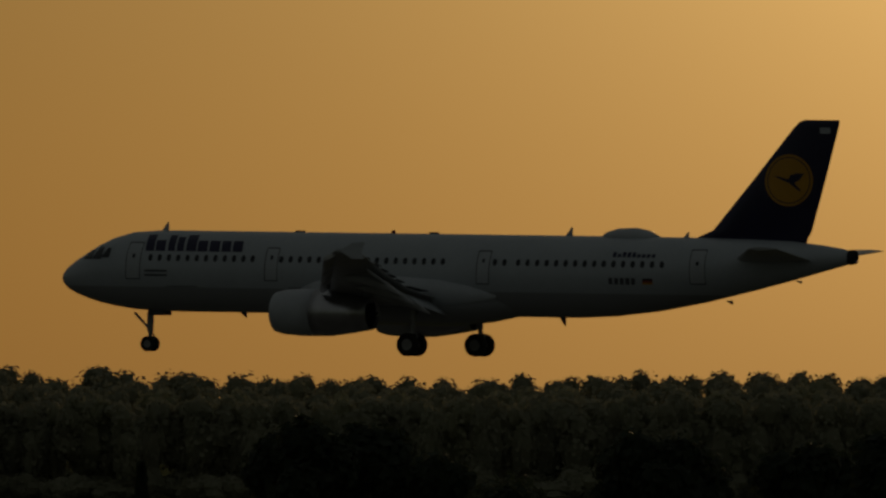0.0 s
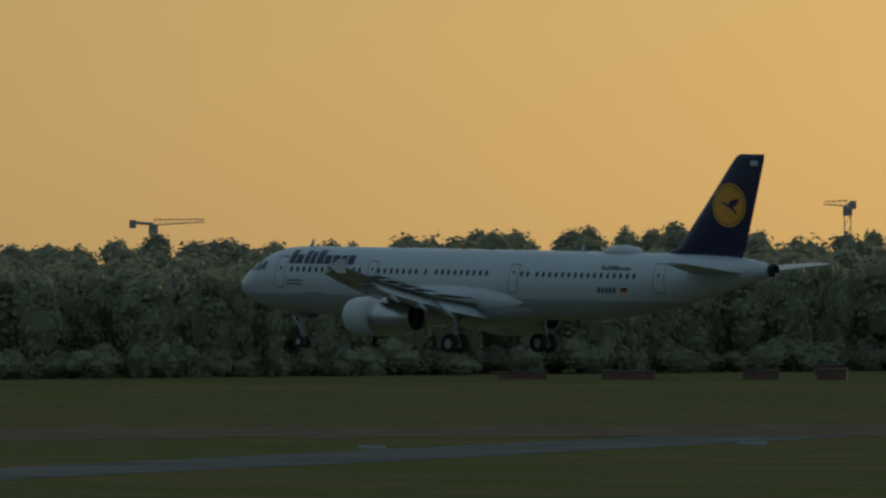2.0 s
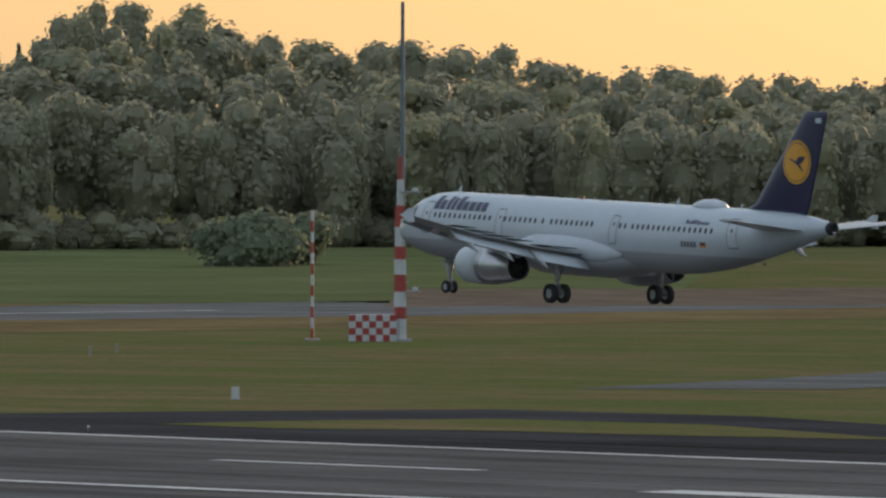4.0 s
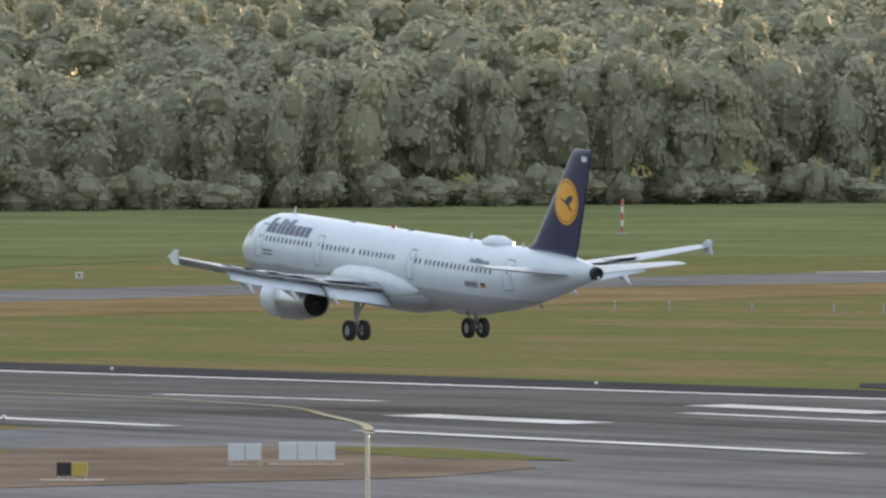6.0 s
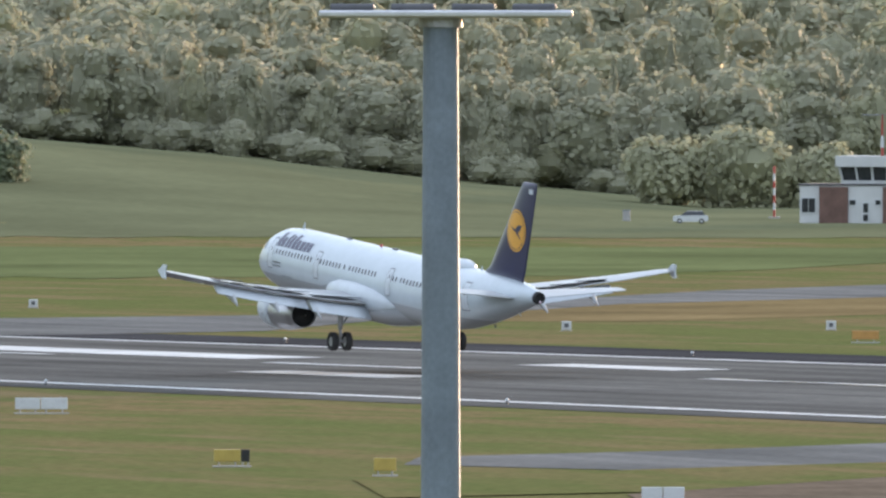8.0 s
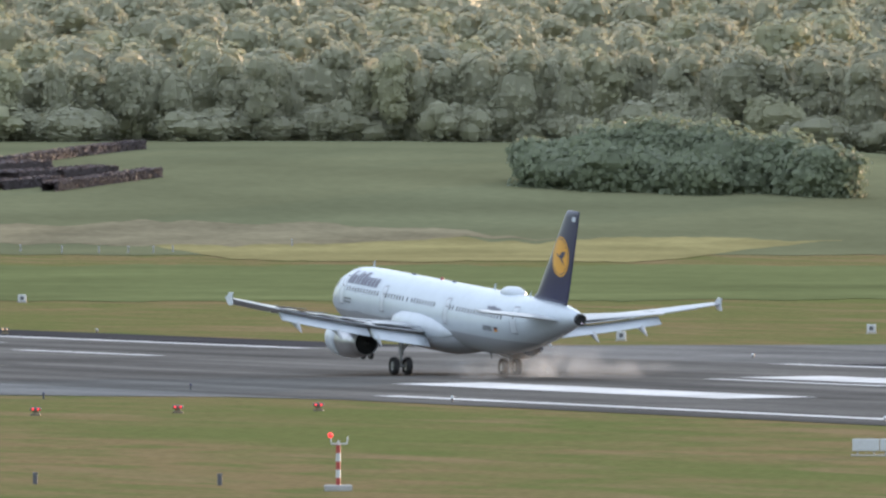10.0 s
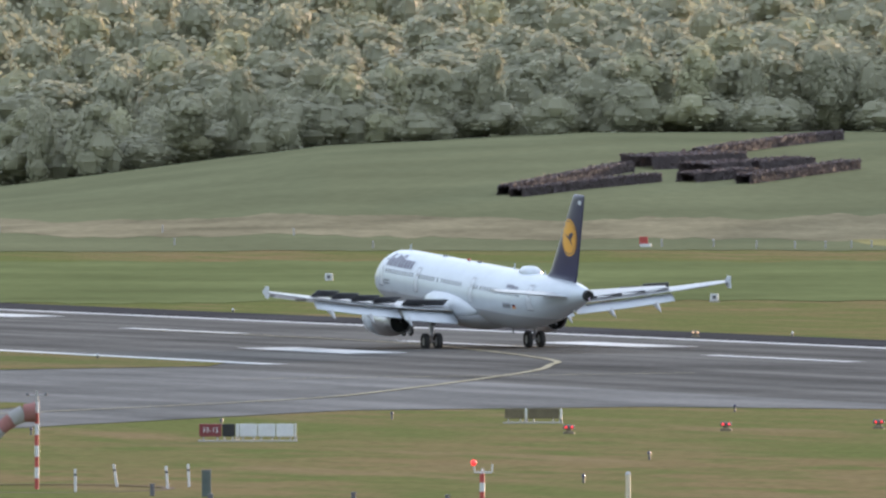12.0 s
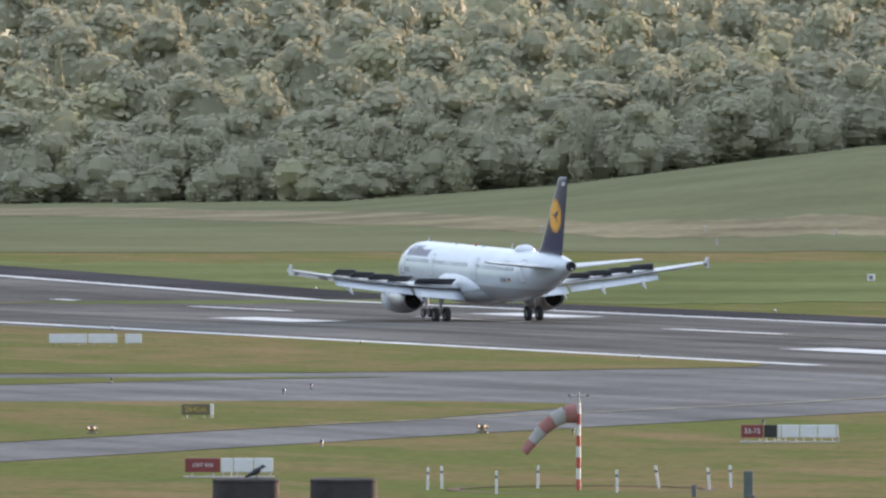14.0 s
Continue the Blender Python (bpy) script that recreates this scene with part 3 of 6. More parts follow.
def crown(rng, kind, height, width, cards, size):
    """Leaf corners of one tree that stands at the origin."""
    if kind == "conifer":
        f = rng.uniform(0.08, 1, cards) ** 0.8
        a, r = rng.uniform(0, 2 * np.pi, cards), (1.02 - f) * width / 2 * rng.uniform(0.5, 1.05, cards)
        c = np.stack([r * np.cos(a), r * np.sin(a), f * height], 1)
        n = np.stack([np.cos(a), np.sin(a), np.full(cards, 0.5)], 1)
        return leaf_cards(rng, c, n, size)
    lobes = rng.integers(7, 10) if kind in ("wood", "poplar") else rng.integers(10, 14)
    low = 0.03 if kind == "shrub" else 0.08 if kind == "wood" else 0.3
    cs, ns, cores = [], [], []
    for k in range(lobes):
        f = rng.uniform(low, 0.68 if kind == "shrub" else 0.9) if k else (0.6 if kind == "shrub" else 0.82)
        spread = width / 2 * (0.62 if kind != "poplar" else 0.35) * math.sqrt(max(0.05, 1 - ((f - 0.5) / 0.55) ** 2)) * (0.3 if k == 0 else rng.uniform(0.5, 1.1))
        a = rng.uniform(0, 2 * np.pi)
        c = np.array([spread * math.cos(a), spread * math.sin(a), f * height])
        if kind == "shrub":
            rad = np.array([width * rng.uniform(0.28, 0.36), width * rng.uniform(0.28, 0.36), height * rng.uniform(0.3, 0.4)])
        elif kind == "broad":
            rad = np.array([width * rng.uniform(0.2, 0.32), width * rng.uniform(0.2, 0.32), height * rng.uniform(0.1, 0.17)])
        else:
            rad = np.array([width * rng.uniform(0.2, 0.34), width * rng.uniform(0.2, 0.34), height * rng.uniform(0.12, 0.21)])
        m = cards // lobes
        if k == 0 and kind in ("wood", "shrub", "poplar"):
            # the round body of the crown, out of which the lobes bulge
            c = np.array([0, 0, height * (0.42 if kind == "shrub" else 0.52)])
            rad = np.array([width * 0.44, width * 0.44, height * (0.46 if kind == "shrub" else 0.4)]) * (0.6 if kind == "poplar" else 1.0)
            m = cards // 3
        d = rng.normal(0, 1, (m, 3))
        d /= np.linalg.norm(d, axis=1)[:, None]
        cs.append(c + d * rad * rng.uniform(0.7, 1.08, (m, 1)))
        ns.append(d + [0, 0, 0.3])
        cores.append(lobe_core(rng, c, rad))
    c = np.concatenate(cs)
    cores = np.concatenate(cores)
    squash = 0.95 * height / c[:, 2].max()
    c[:, 2], cores[:, 2] = np.maximum(c[:, 2] * squash, 0.2), np.maximum(cores[:, 2] * squash, 0.1)
    return np.concatenate([leaf_cards(rng, c, np.concatenate(ns), size, 0.3 if kind == "wood" else 0.45), cores])


def quads(name, corners, mat):
    n = len(corners) // 4
    me = bpy.data.meshes.new(name)
    me.vertices.add(4 * n)
    me.vertices.foreach_set("co", np.ascontiguousarray(corners, dtype=np.float32).ravel())
    me.loops.add(4 * n)
    me.loops.foreach_set("vertex_index", np.arange(4 * n, dtype=np.int32))
    me.polygons.add(n)
    me.polygons.foreach_set("loop_start", np.arange(0, 4 * n, 4, dtype=np.int32))
    me.materials.append(mat)
    me.update(calc_edges=True)
    return me


def tree(name, m, kind, height, width, cards, size, mat, label, category="tree", seed=1, group=""):
    """One tree with a tapered trunk, limbs and a crown of leaf clumps."""
    rng = np.random.default_rng(seed)
    t = thing(name, m, label, category, group)
    bm = rod((0, 0, -0.4), (0, 0, height * (0.9 if kind == "conifer" else 0.6)), height * 0.022, height * 0.008, 8)
    for k in range(5):
        a, z0 = rng.uniform(0, 6.28), height * rng.uniform(0.25, 0.5)
        rod((0, 0, z0), (width * 0.3 * math.cos(a), width * 0.3 * math.sin(a), z0 + height * 0.2), height * 0.009, height * 0.003, 6, bm)
    part("trunk", bm, BARK, t)
    part("crown", quads("crown", crown(rng, kind, height, width, cards, size), mat), mat, t)
    return t


# the woods: tops above sea level of the airfield, by bearing, nearest row and farthest row
WOOD_NEAR = [(38, 2550), (46, 2480), (48, 2410), (50, 2320), (52, 2240), (53.5, 2140), (56.6, 2120), (60, 2020), (62, 1950), (63.6, 1905), (65, 1890), (68, 1900), (70, 1890), (72, 1880), (74, 1935), (79, 1950)]
TOP_NEAR = [(38, 19), (46, 17.5), (48, 19), (50, 17), (54, 18), (57, 20), (60, 20), (62, 15), (64, 13), (66, 20), (68, 20), (70.5, 17.5), (72, 12), (74, 7), (79, 7)]
TOP_FAR = [(38, 23), (39.5, 23.4), (40.2, 22.4), (41, 22.6), (41.5, 24), (42.5, 24.5), (44, 21.8), (46.3, 21.2), (46.8, 25.5), (47.4, 25.5), (47.9, 23), (49, 25.6), (50.4, 22.8), (51, 23.3), (51.6, 22), (52, 23.4), (53, 23.6), (53.6, 22.5), (55.6, 29), (56.2, 33), (57, 33), (57.15, 39), (57.7, 39.5), (57.9, 31.5), (58.2, 31), (58.5, 33), (58.9, 32.5), (59.4, 30.5), (59.9, 33), (61, 35.5), (64, 33), (66, 30), (68, 30), (70, 31), (72, 32), (74, 32), (79, 32)]


def build_woods():
    rng = np.random.default_rng(11)
    kinds = {}
    for kind, n in (("wood", 8), ("shrub", 3), ("poplar", 3), ("conifer", 2)):
        kinds[kind] = [crown(rng, kind, 17.0, 10.0, 860, 0.4) / [10.0, 10.0, 17.0] for _ in range(n)]
    sections = {}
    for row in range(-1, 10):
        f = max(row, 0) / 7
        bb = 38.2
        while bb < 76:
            near = along(bb, WOOD_NEAR)
            r = near + 620 * f ** 1.5 * (1.0 if bb > 61 else 0.35) + rng.uniform(-12, 12)
            if row == 9 or (bb < 58 and row in (2, 5, 8)):
                bb += 1
                continue
            w = rng.uniform(7, 13) * (0.8 if row == 0 else 1.0)
            top = along(bb, TOP_NEAR) * (1 - f) + along(bb, TOP_FAR) * f
            top += rng.normal(0, 0.9 if bb > 56 else 0.55)
            if row < 0:
                # low undergrowth along the edge
                r, w = r - 7, rng.uniform(5, 9)
                top = -9.0
            x, y = -r * math.sin(radians(bb)), r * math.cos(radians(bb))
            gz = ground_z(x, y)
            h = max(top - gz, rng.uniform(4.0, 7.5))
            base = gz
            if h > 19:
                base, h = gz + h - 19, 19.0
                base = gz if row == 0 else base
                h = top - base
            kind = "wood"
            q = rng.uniform()
            if row == 0 and bb > 65:
                kind = "poplar" if q < 0.3 else "wood"
                w *= 0.75
            elif q < (0.03 if bb > 54 else 0.0):
                kind = "conifer"
                w *= 0.6
            elif q < 0.2:
                kind = "poplar"
                w *= 0.8
            if h < 9:
                kind = "shrub"
            src = kinds[kind][rng.integers(len(kinds[kind]))]
            if row > 1 and h > 9:
                # only the upper crowns of the rows behind can be seen
                tops = src[:, 2].reshape(-1, 4).mean(1) > (0.42 if bb > 60 else 0.2)
                src = src.reshape(-1, 4, 3)[tops].reshape(-1, 3)
            a = rng.uniform(0, 6.28)
            ca, sa = math.cos(a), math.sin(a)
            p = np.stack([(src[:, 0] * ca - src[:, 1] * sa) * w * 1.15 + x, (src[:, 0] * sa + src[:, 1] * ca) * w * 1.15 + y, src[:, 2] * h + base], 1)
            key = (int((bb - 38) // 8), rng.uniform() < 0.16)
            sections.setdefault(key, []).append(p)
            bb += math.degrees(w * (0.62 if row < 2 else 0.72) / r)
    for (k, pale), ps in sorted(sections.items()):
        ob = new("woodland", quads("woodland", np.concatenate(ps), LEAF_PALE if pale else LEAF))
        tagged(ob, "pale willows standing among the dark woods" if pale else "dense mixed green woodland behind the airfield", "trees", kind="stuff")


build_woods()


def spot(t_row, px, d):
    """A place d metres out along a bearing from the terrace path at a row of CAMERA."""
    _, x, y, _, turn = CAMERA[t_row]
    a = radians(turn - px)
    return x - d * math.sin(a), y + d * math.cos(a)


# single trees in the low ground seen against the evening light
for i, (dx, d, h, w, kind, label) in enumerate((
        (-0.51, 1340, 18.3, 9, "broad", "tall round dark broadleaf tree against the evening sky"), (-0.65, 1350, 17.2, 7, "broad", "tall dark broadleaf tree beside another"), (-0.24, 1345, 17.8, 9, "broad", "round dark broadleaf tree against the evening sky"),
        (-0.36, 1355, 16.8, 8, "broad", "dark broadleaf tree filling a gap"), (-0.03, 1340, 15, 8, "broad", "lower dark broadleaf tree"), (0.85, 1350, 17.3, 10, "broad", "wide dark broadleaf tree on low ground"), (0.68, 1360, 16.2, 8, "broad", "dark broadleaf tree on low ground"),
        (1.0, 1365, 15.5, 8, "broad", "dark broadleaf tree on low ground"), (1.34, 1350, 15.8, 8, "broad", "dark broadleaf tree on low ground"), (1.5, 1360, 14.8, 8, "broad", "dark broadleaf tree on low ground"), (1.7, 1345, 17, 9, "broad", "tall dark broadleaf tree on low ground"),
        (-1.14, 1340, 13.2, 4, "conifer", "dark pointed conifer on low ground"), (0.25, 1400, 13, 9, "shrub", "low dark bushy tree on low ground"))):
    x, y = spot(0, dx, d)
    tree("tree", facing(x, y, 43), kind, h, w, 2200, 0.38, LEAF_SILHOUETTE, label, seed=30 + i, group="trees on the low ground")
for i, (dx, d, h, w, kind) in enumerate(((-1.17, 1500, 11, 5, "broad"), (-1.26, 1515, 10, 5, "broad"), (-1.2, 1508, 8, 5.5, "shrub"))):
    x, y = spot(1, dx, d)
    tree("tree", facing(x, y, 45), kind, h, w, 1100, 0.4, LEAF_SILHOUETTE, "dark bushy tree beside a brown building", seed=60 + i, group="trees on the low ground")
x, y = spot(2, 0.74, 1650)
tree("tree", facing(x, y, 47), "shrub", 14.5, 9.5, 1800, 0.4, LEAF_SILHOUETTE, "dark round tree behind a building", seed=70)
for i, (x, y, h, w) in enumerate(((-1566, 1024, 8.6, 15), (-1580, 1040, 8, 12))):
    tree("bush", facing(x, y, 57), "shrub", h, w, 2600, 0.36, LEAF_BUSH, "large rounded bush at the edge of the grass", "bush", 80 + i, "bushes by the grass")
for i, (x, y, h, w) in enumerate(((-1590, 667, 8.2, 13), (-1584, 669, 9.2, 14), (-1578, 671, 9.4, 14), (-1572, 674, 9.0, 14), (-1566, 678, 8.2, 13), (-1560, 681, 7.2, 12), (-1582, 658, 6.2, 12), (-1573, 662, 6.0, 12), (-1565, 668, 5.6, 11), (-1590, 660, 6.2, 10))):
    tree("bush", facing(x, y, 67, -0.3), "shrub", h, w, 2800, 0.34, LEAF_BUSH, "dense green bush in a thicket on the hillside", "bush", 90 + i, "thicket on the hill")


for i, (x, y, h, w) in enumerate(((-1621, 814, 11.5, 13), (-1626, 806, 9.5, 11), (-1618, 823, 9, 10))):
    tree("tree", facing(x, y, 63), "shrub", h, w, 2800, 0.36, LEAF_PALE, "pale bushy willow at the edge of the woods", "tree", 120 + i, "willows by the watch-house")


def hedge(a, c, width, height, seed):
    """A clipped hedge from a to c, a block of small leaf clumps."""
    rng = np.random.default_rng(seed)
    a, c = np.array(a, float), np.array(c, float)
    n = int(np.hypot(*(c - a)) * 190)
    f, s, k = rng.uniform(0, 1, n), rng.uniform(-1, 1, n), rng.integers(0, 3, n)
    d = (c - a) / np.hypot(*(c - a))
    side = np.array([-d[1], d[0]])
    off = np.where(k == 0, s, np.where(k == 1, 1, -1)) * width / 2
    zz = np.where(k == 0, 1.0, (s + 1) / 2) * height
    p = a + (c - a) * f[:, None] + side * off[:, None]
    z = np.array([ground_z(*q) for q in p]) + zz + rng.normal(0, 0.06, n)
    nrm = np.stack([np.where(k == 0, 0, np.sign(off) * side[0]), np.where(k == 0, 0, np.sign(off) * side[1]), np.where(k == 0, 1.0, 0.1)], 1)
    m = a
    cor = leaf_cards(rng, np.stack([p[:, 0] - m[0], p[:, 1] - m[1], z - ground_z(*a)], 1), nrm * 2, 0.24)
    ob = new("hedge", quads("hedge", cor, RED_LEAF))
    ob.matrix_basis = pose(a[0], a[1], ground_z(*a))
    tagged(ob, "clipped dark copper-red hedge planted as a pattern on the hill", "hedge", "hedges on the hill")


for i, (a, c, w, h) in enumerate((((-1585, 567), (-1619, 594), 1.6, 1.0), ((-1581, 567), (-1599, 590), 1.6, 0.9), ((-1624, 597), (-1628, 610), 6, 1.5), ((-1610, 599), (-1614, 606), 5, 1.3),
                                  ((-1597, 593), (-1604, 603), 2.5, 1.0), ((-1644, 612), (-1688, 646), 1.6, 1.0), ((-1592, 598), (-1615, 620), 1.8, 1.0), ((-1612, 606), (-1618, 615), 3.5, 1.3))):
    hedge(a, c, w, h, 200 + i)


# ---- the airliner ----
NOSE = 21.97  # the nose lies this far ahead of the main wheels
STATIONS = [(0.0, 3.33, 0.03, 0.03), (0.12, 3.34, 0.32, 0.3), (0.4, 3.36, 0.62, 0.57), (0.9, 3.41, 0.97, 0.87), (1.6, 3.49, 1.29, 1.19), (2.3, 3.6, 1.52, 1.49), (3.1, 3.7, 1.72, 1.75), (4.2, 3.77, 1.88, 1.97),
            (5.6, 3.78, 1.96, 2.06), (7.0, 3.78, 1.975, 2.07), (10, 3.78, 1.975, 2.07), (14, 3.78, 1.975, 2.07), (18, 3.78, 1.975, 2.07), (22, 3.78, 1.975, 2.07), (26, 3.78, 1.975, 2.07), (29.5, 3.78, 1.975, 2.07),
            (31.5, 3.83, 1.965, 2.02), (34, 3.97, 1.9, 1.87), (36.5, 4.2, 1.74, 1.63), (39, 4.48, 1.45, 1.32), (41.2, 4.72, 1.1, 1.0), (43, 4.87, 0.72, 0.66), (44.0, 4.93, 0.48, 0.45), (44.5, 4.94, 0.33, 0.32)]


def hull_at(d):
    ds = [s[0] for s in STATIONS]
    return [float(np.interp(d, ds, [s[k] for s in STATIONS])) for k in (1, 2, 3)]


def loft(sections):
    """Skin over rings of equal point count, ends closed."""
    n = len(sections[0])
    verts = [p for s in sections for p in s]
    faces = []
    for i in range(len(sections) - 1):
        for k in range(n):
            j = (k + 1) % n
            faces.append((i * n + k, i * n + j, (i + 1) * n + j, (i + 1) * n + k))
    faces += [tuple(range(n - 1, -1, -1)), tuple(range((len(sections) - 1) * n, len(sections) * n))]
    return verts, faces


def solid(name, sections, mat, smooth=True):
    verts, faces = loft(sections)
    me = mesh_of(name, verts, faces, mat)
    bm = bmesh.new()
    bm.from_mesh(me)
    bmesh.ops.recalc_face_normals(bm, faces=bm.faces[:])
    for f in bm.faces:
        f.smooth = smooth and len(f.verts) == 4
    bm.to_mesh(me)
    bm.free()
    return me


def ring(d, zc, ry, rz, n=40):
    return [(NOSE - d, ry * math.cos(2 * math.pi * k / n), zc + rz * math.sin(2 * math.pi * k / n)) for k in range(n)]


def hull_patch(outline, side, mat, name, parent, label="", lift=0.012, rows=1):
    """A thin plate that follows the hull: outline of (distance from the nose, height), cut in strips between lower and upper edge."""
    n = len(outline) // 2
    low, high = outline[:n], outline[n:][::-1]
    verts, faces = [], []
    for (d0, z0), (d1, z1) in zip(low, high):
        for k in range(rows + 1):
            d, z = d0 + (d1 - d0) * k / rows, z0 + (z1 - z0) * k / rows
            zc, ry, rz = hull_at(d)
            s = math.sqrt(max(0.0, 1 - ((z - zc) / rz) ** 2))
            verts.append((NOSE - d, side * (ry * s + lift), z + lift * (z - zc) / rz))
    for i in range(n - 1):
        for k in range(rows):
            o = i * (rows + 1) + k
            faces.append((o, o + 1, o + rows + 2, o + rows + 1) if side > 0 else (o, o + rows + 1, o + rows + 2, o + 1))
    return part(name, mesh_of(name, verts, faces, mat), mat, parent, label)


def strip(d0, z0, d1, z1, w, side, mat, name, parent):
    """A narrow straight band on the hull."""
    if abs(d1 - d0) > abs(z1 - z0):
        return hull_patch([(d0, z0 - w / 2), (d1, z1 - w / 2), (d1, z1 + w / 2), (d0, z0 + w / 2)], side, mat, name, parent)
    return hull_patch([(d0 - w / 2, z0), (d0 + w / 2, z0), (d1 + w / 2, z1), (d1 - w / 2, z1)], side, mat, name, parent, rows=6)


def foil(lead, trail, y, z, thick, n=9, axis="y"):
    """A wing section from its leading to its trailing edge (distances from the nose)."""
    up, lo = [], []
    for k in range(n):
        f = (1 - math.cos(math.pi * k / (n - 1))) / 2
        t = 5 * thick * (trail - lead) * (0.2969 * math.sqrt(f) - 0.126 * f - 0.3516 * f * f + 0.2843 * f ** 3 - 0.1015 * f ** 4) + 0.012
        up.append((f, t))
        lo.append((f, -t))
    pts = up + lo[::-1]
    return [(NOSE - (lead + f * (trail - lead)), y, z + t) if axis == "y" else (NOSE - (lead + f * (trail - lead)), t, z) for f, t in pts]


WING = [(1.6, 15.9, 22.4, 2.55, 0.14), (4.0, 17.25, 22.7, 2.72, 0.125), (6.4, 18.5, 23.0, 2.92, 0.115), (10.5, 20.65, 24.0, 3.38, 0.11), (14.0, 22.5, 24.85, 3.88, 0.105), (16.6, 23.9, 25.45, 4.3, 0.1), (17.0, 24.3, 25.6, 4.37, 0.09)]
WING_ROOT = (0.0, 1.9, 2.6)


def wing_at(y):
    ys = [w[0] for w in WING]
    return [float(np.interp(y, ys, [w[k] for w in WING])) for k in (1, 2, 3)]


def build_wing(side, plane):
    origin = Vector((0, side * WING_ROOT[1], WING_ROOT[2]))

    def shift(me):
        me.transform(Matrix.Translation(-origin))
        return me

    wing = part("wing", shift(solid("wing", [foil(l, t, side * y, z, k) for y, l, t, z, k in WING], WING_GREY)), WING_GREY, plane, "light grey swept wing with flaps lowered", pose(*origin))
    # wing-tip fence
    l, t, z = wing_at(17.0)
    fence = [[(NOSE - (l + 0.25 + 1.75 * abs(h)), side * 17.03 + o, z + h), (NOSE - (t + 0.15 + 0.35 * abs(h)), side * 17.03 + o, z + h)] for h in (-0.4, -0.2, 0, 0.2, 0.42) for o in (0,)]
    secs = [[(a[0], a[1] - 0.04, a[2]), (c[0], c[1] - 0.03, c[2]), (c[0], c[1] + 0.03, c[2]), (a[0], a[1] + 0.04, a[2])] for a, c in fence]
    part("wingtip_fence", shift(solid("wingtip_fence", secs, WHITE, False)), WHITE, wing, "white arrow-shaped tip fence")
    # flaps, lowered
    for y0, y1, chord in ((2.2, 6.25, 1.45), (6.5, 13.2, 1.1)):
        secs = []
        for k in range(5):
            y = y0 + (y1 - y0) * k / 4
            _, tr, zz = wing_at(y)
            c = chord * (1 - 0.12 * k / 4)
            s = foil(0, c, side * y, 0, 0.13)
            a = radians(30)
            secs.append([(NOSE - (tr - 0.55 + (NOSE - q[0]) * math.cos(a) + q[2] * math.sin(a)), q[1], zz - 0.18 - (NOSE - q[0]) * math.sin(a) + q[2] * math.cos(a)) for q in s])
        part("flap", shift(solid("flap", secs, WHITE)), WHITE, wing, "white trailing-edge flap lowered for landing")
    # slats, drooped ahead of the leading edge
    for y0, y1 in ((2.6, 5.0), (6.5, 9.7), (9.8, 12.9), (13.0, 16.2)):
        secs = []
        for k in range(4):
            y = y0 + (y1 - y0) * k / 3
            le, _, zz = wing_at(y)
            s = foil(0, 0.85, side * y, 0, 0.2)
            a = radians(-22)
            secs.append([(NOSE - (le - 0.45 + (NOSE - q[0]) * math.cos(a) + q[2] * math.sin(a)), q[1], zz - 0.28 - (NOSE - q[0]) * math.sin(a) + q[2] * math.cos(a)) for q in s])
        part("slat", shift(solid("slat", secs, BARE)), BARE, wing, "drooped bare-metal slat")
    for y in (5.9, 8.9, 12.0):
        _, tr, zz = wing_at(y)
        secs = [[(NOSE - (tr - 2.2 + d), side * y + r * 0.7 * math.cos(a), zz - 0.35 - drop + r * math.sin(a)) for a in [2 * math.pi * k / 10 for k in range(10)]]
                for d, r, drop in ((0, 0.03, 0.0), (0.5, 0.2, 0.05), (1.5, 0.27, 0.16), (2.5, 0.22, 0.45), (3.3, 0.03, 0.85))]
        part("flap_track_fairing", shift(solid("flap_track_fairing", secs, WING_GREY)), WING_GREY, wing)
    # ground spoilers, hinged at their leading edge
    spoilers = []
    for y0, y1 in ((2.9, 5.9), (6.6, 8.2), (8.3, 9.9), (10.0, 11.5), (11.6, 13.1)):
        l0, t0, z0 = wing_at(y0)
        l1, t1, z1 = wing_at(y1)
        h0, h1 = Vector((NOSE - (t0 - 1.25), side * y0, z0 + 0.2)), Vector((NOSE - (t1 - 1.15), side * y1, z1 + 0.17))
        mid = (h0 + h1) / 2
        u = (h1 - h0).normalized()
        fwd = Vector((0, 0, 1)).cross(u) * (-side)
        fr = Matrix((u, -fwd, Vector((0, 0, 1)))).transposed().to_4x4()
        fr = Matrix.Translation(mid - origin) @ fr
        half = (h1 - h0).length / 2 - 0.02
        aft = -side
        bm = bmesh.new()
        box(2 * half + 0.3, 1.0, 0.05, 0, 0.5, -0.02, 0.015, bm)
        e = fr.to_3x3() @ Vector((0, 1, 0))
        if e.x > 0:
            fr = fr @ pose(0, 0, 0, 0, 0, 180)
        plate = part("spoiler", bm, WING_GREY, wing, "hinged grey spoiler panel, underside coloured dark for its shade", fr)
        # underside and edges dark: the shade below a raised panel is in the colour
        plate.data.materials.append(DARK_GREY)
        for face in plate.data.polygons:
            face.material_index = 0 if face.normal.z > 0.5 else 1
        spoilers.append((plate, fr))
    return wing, origin, spoilers


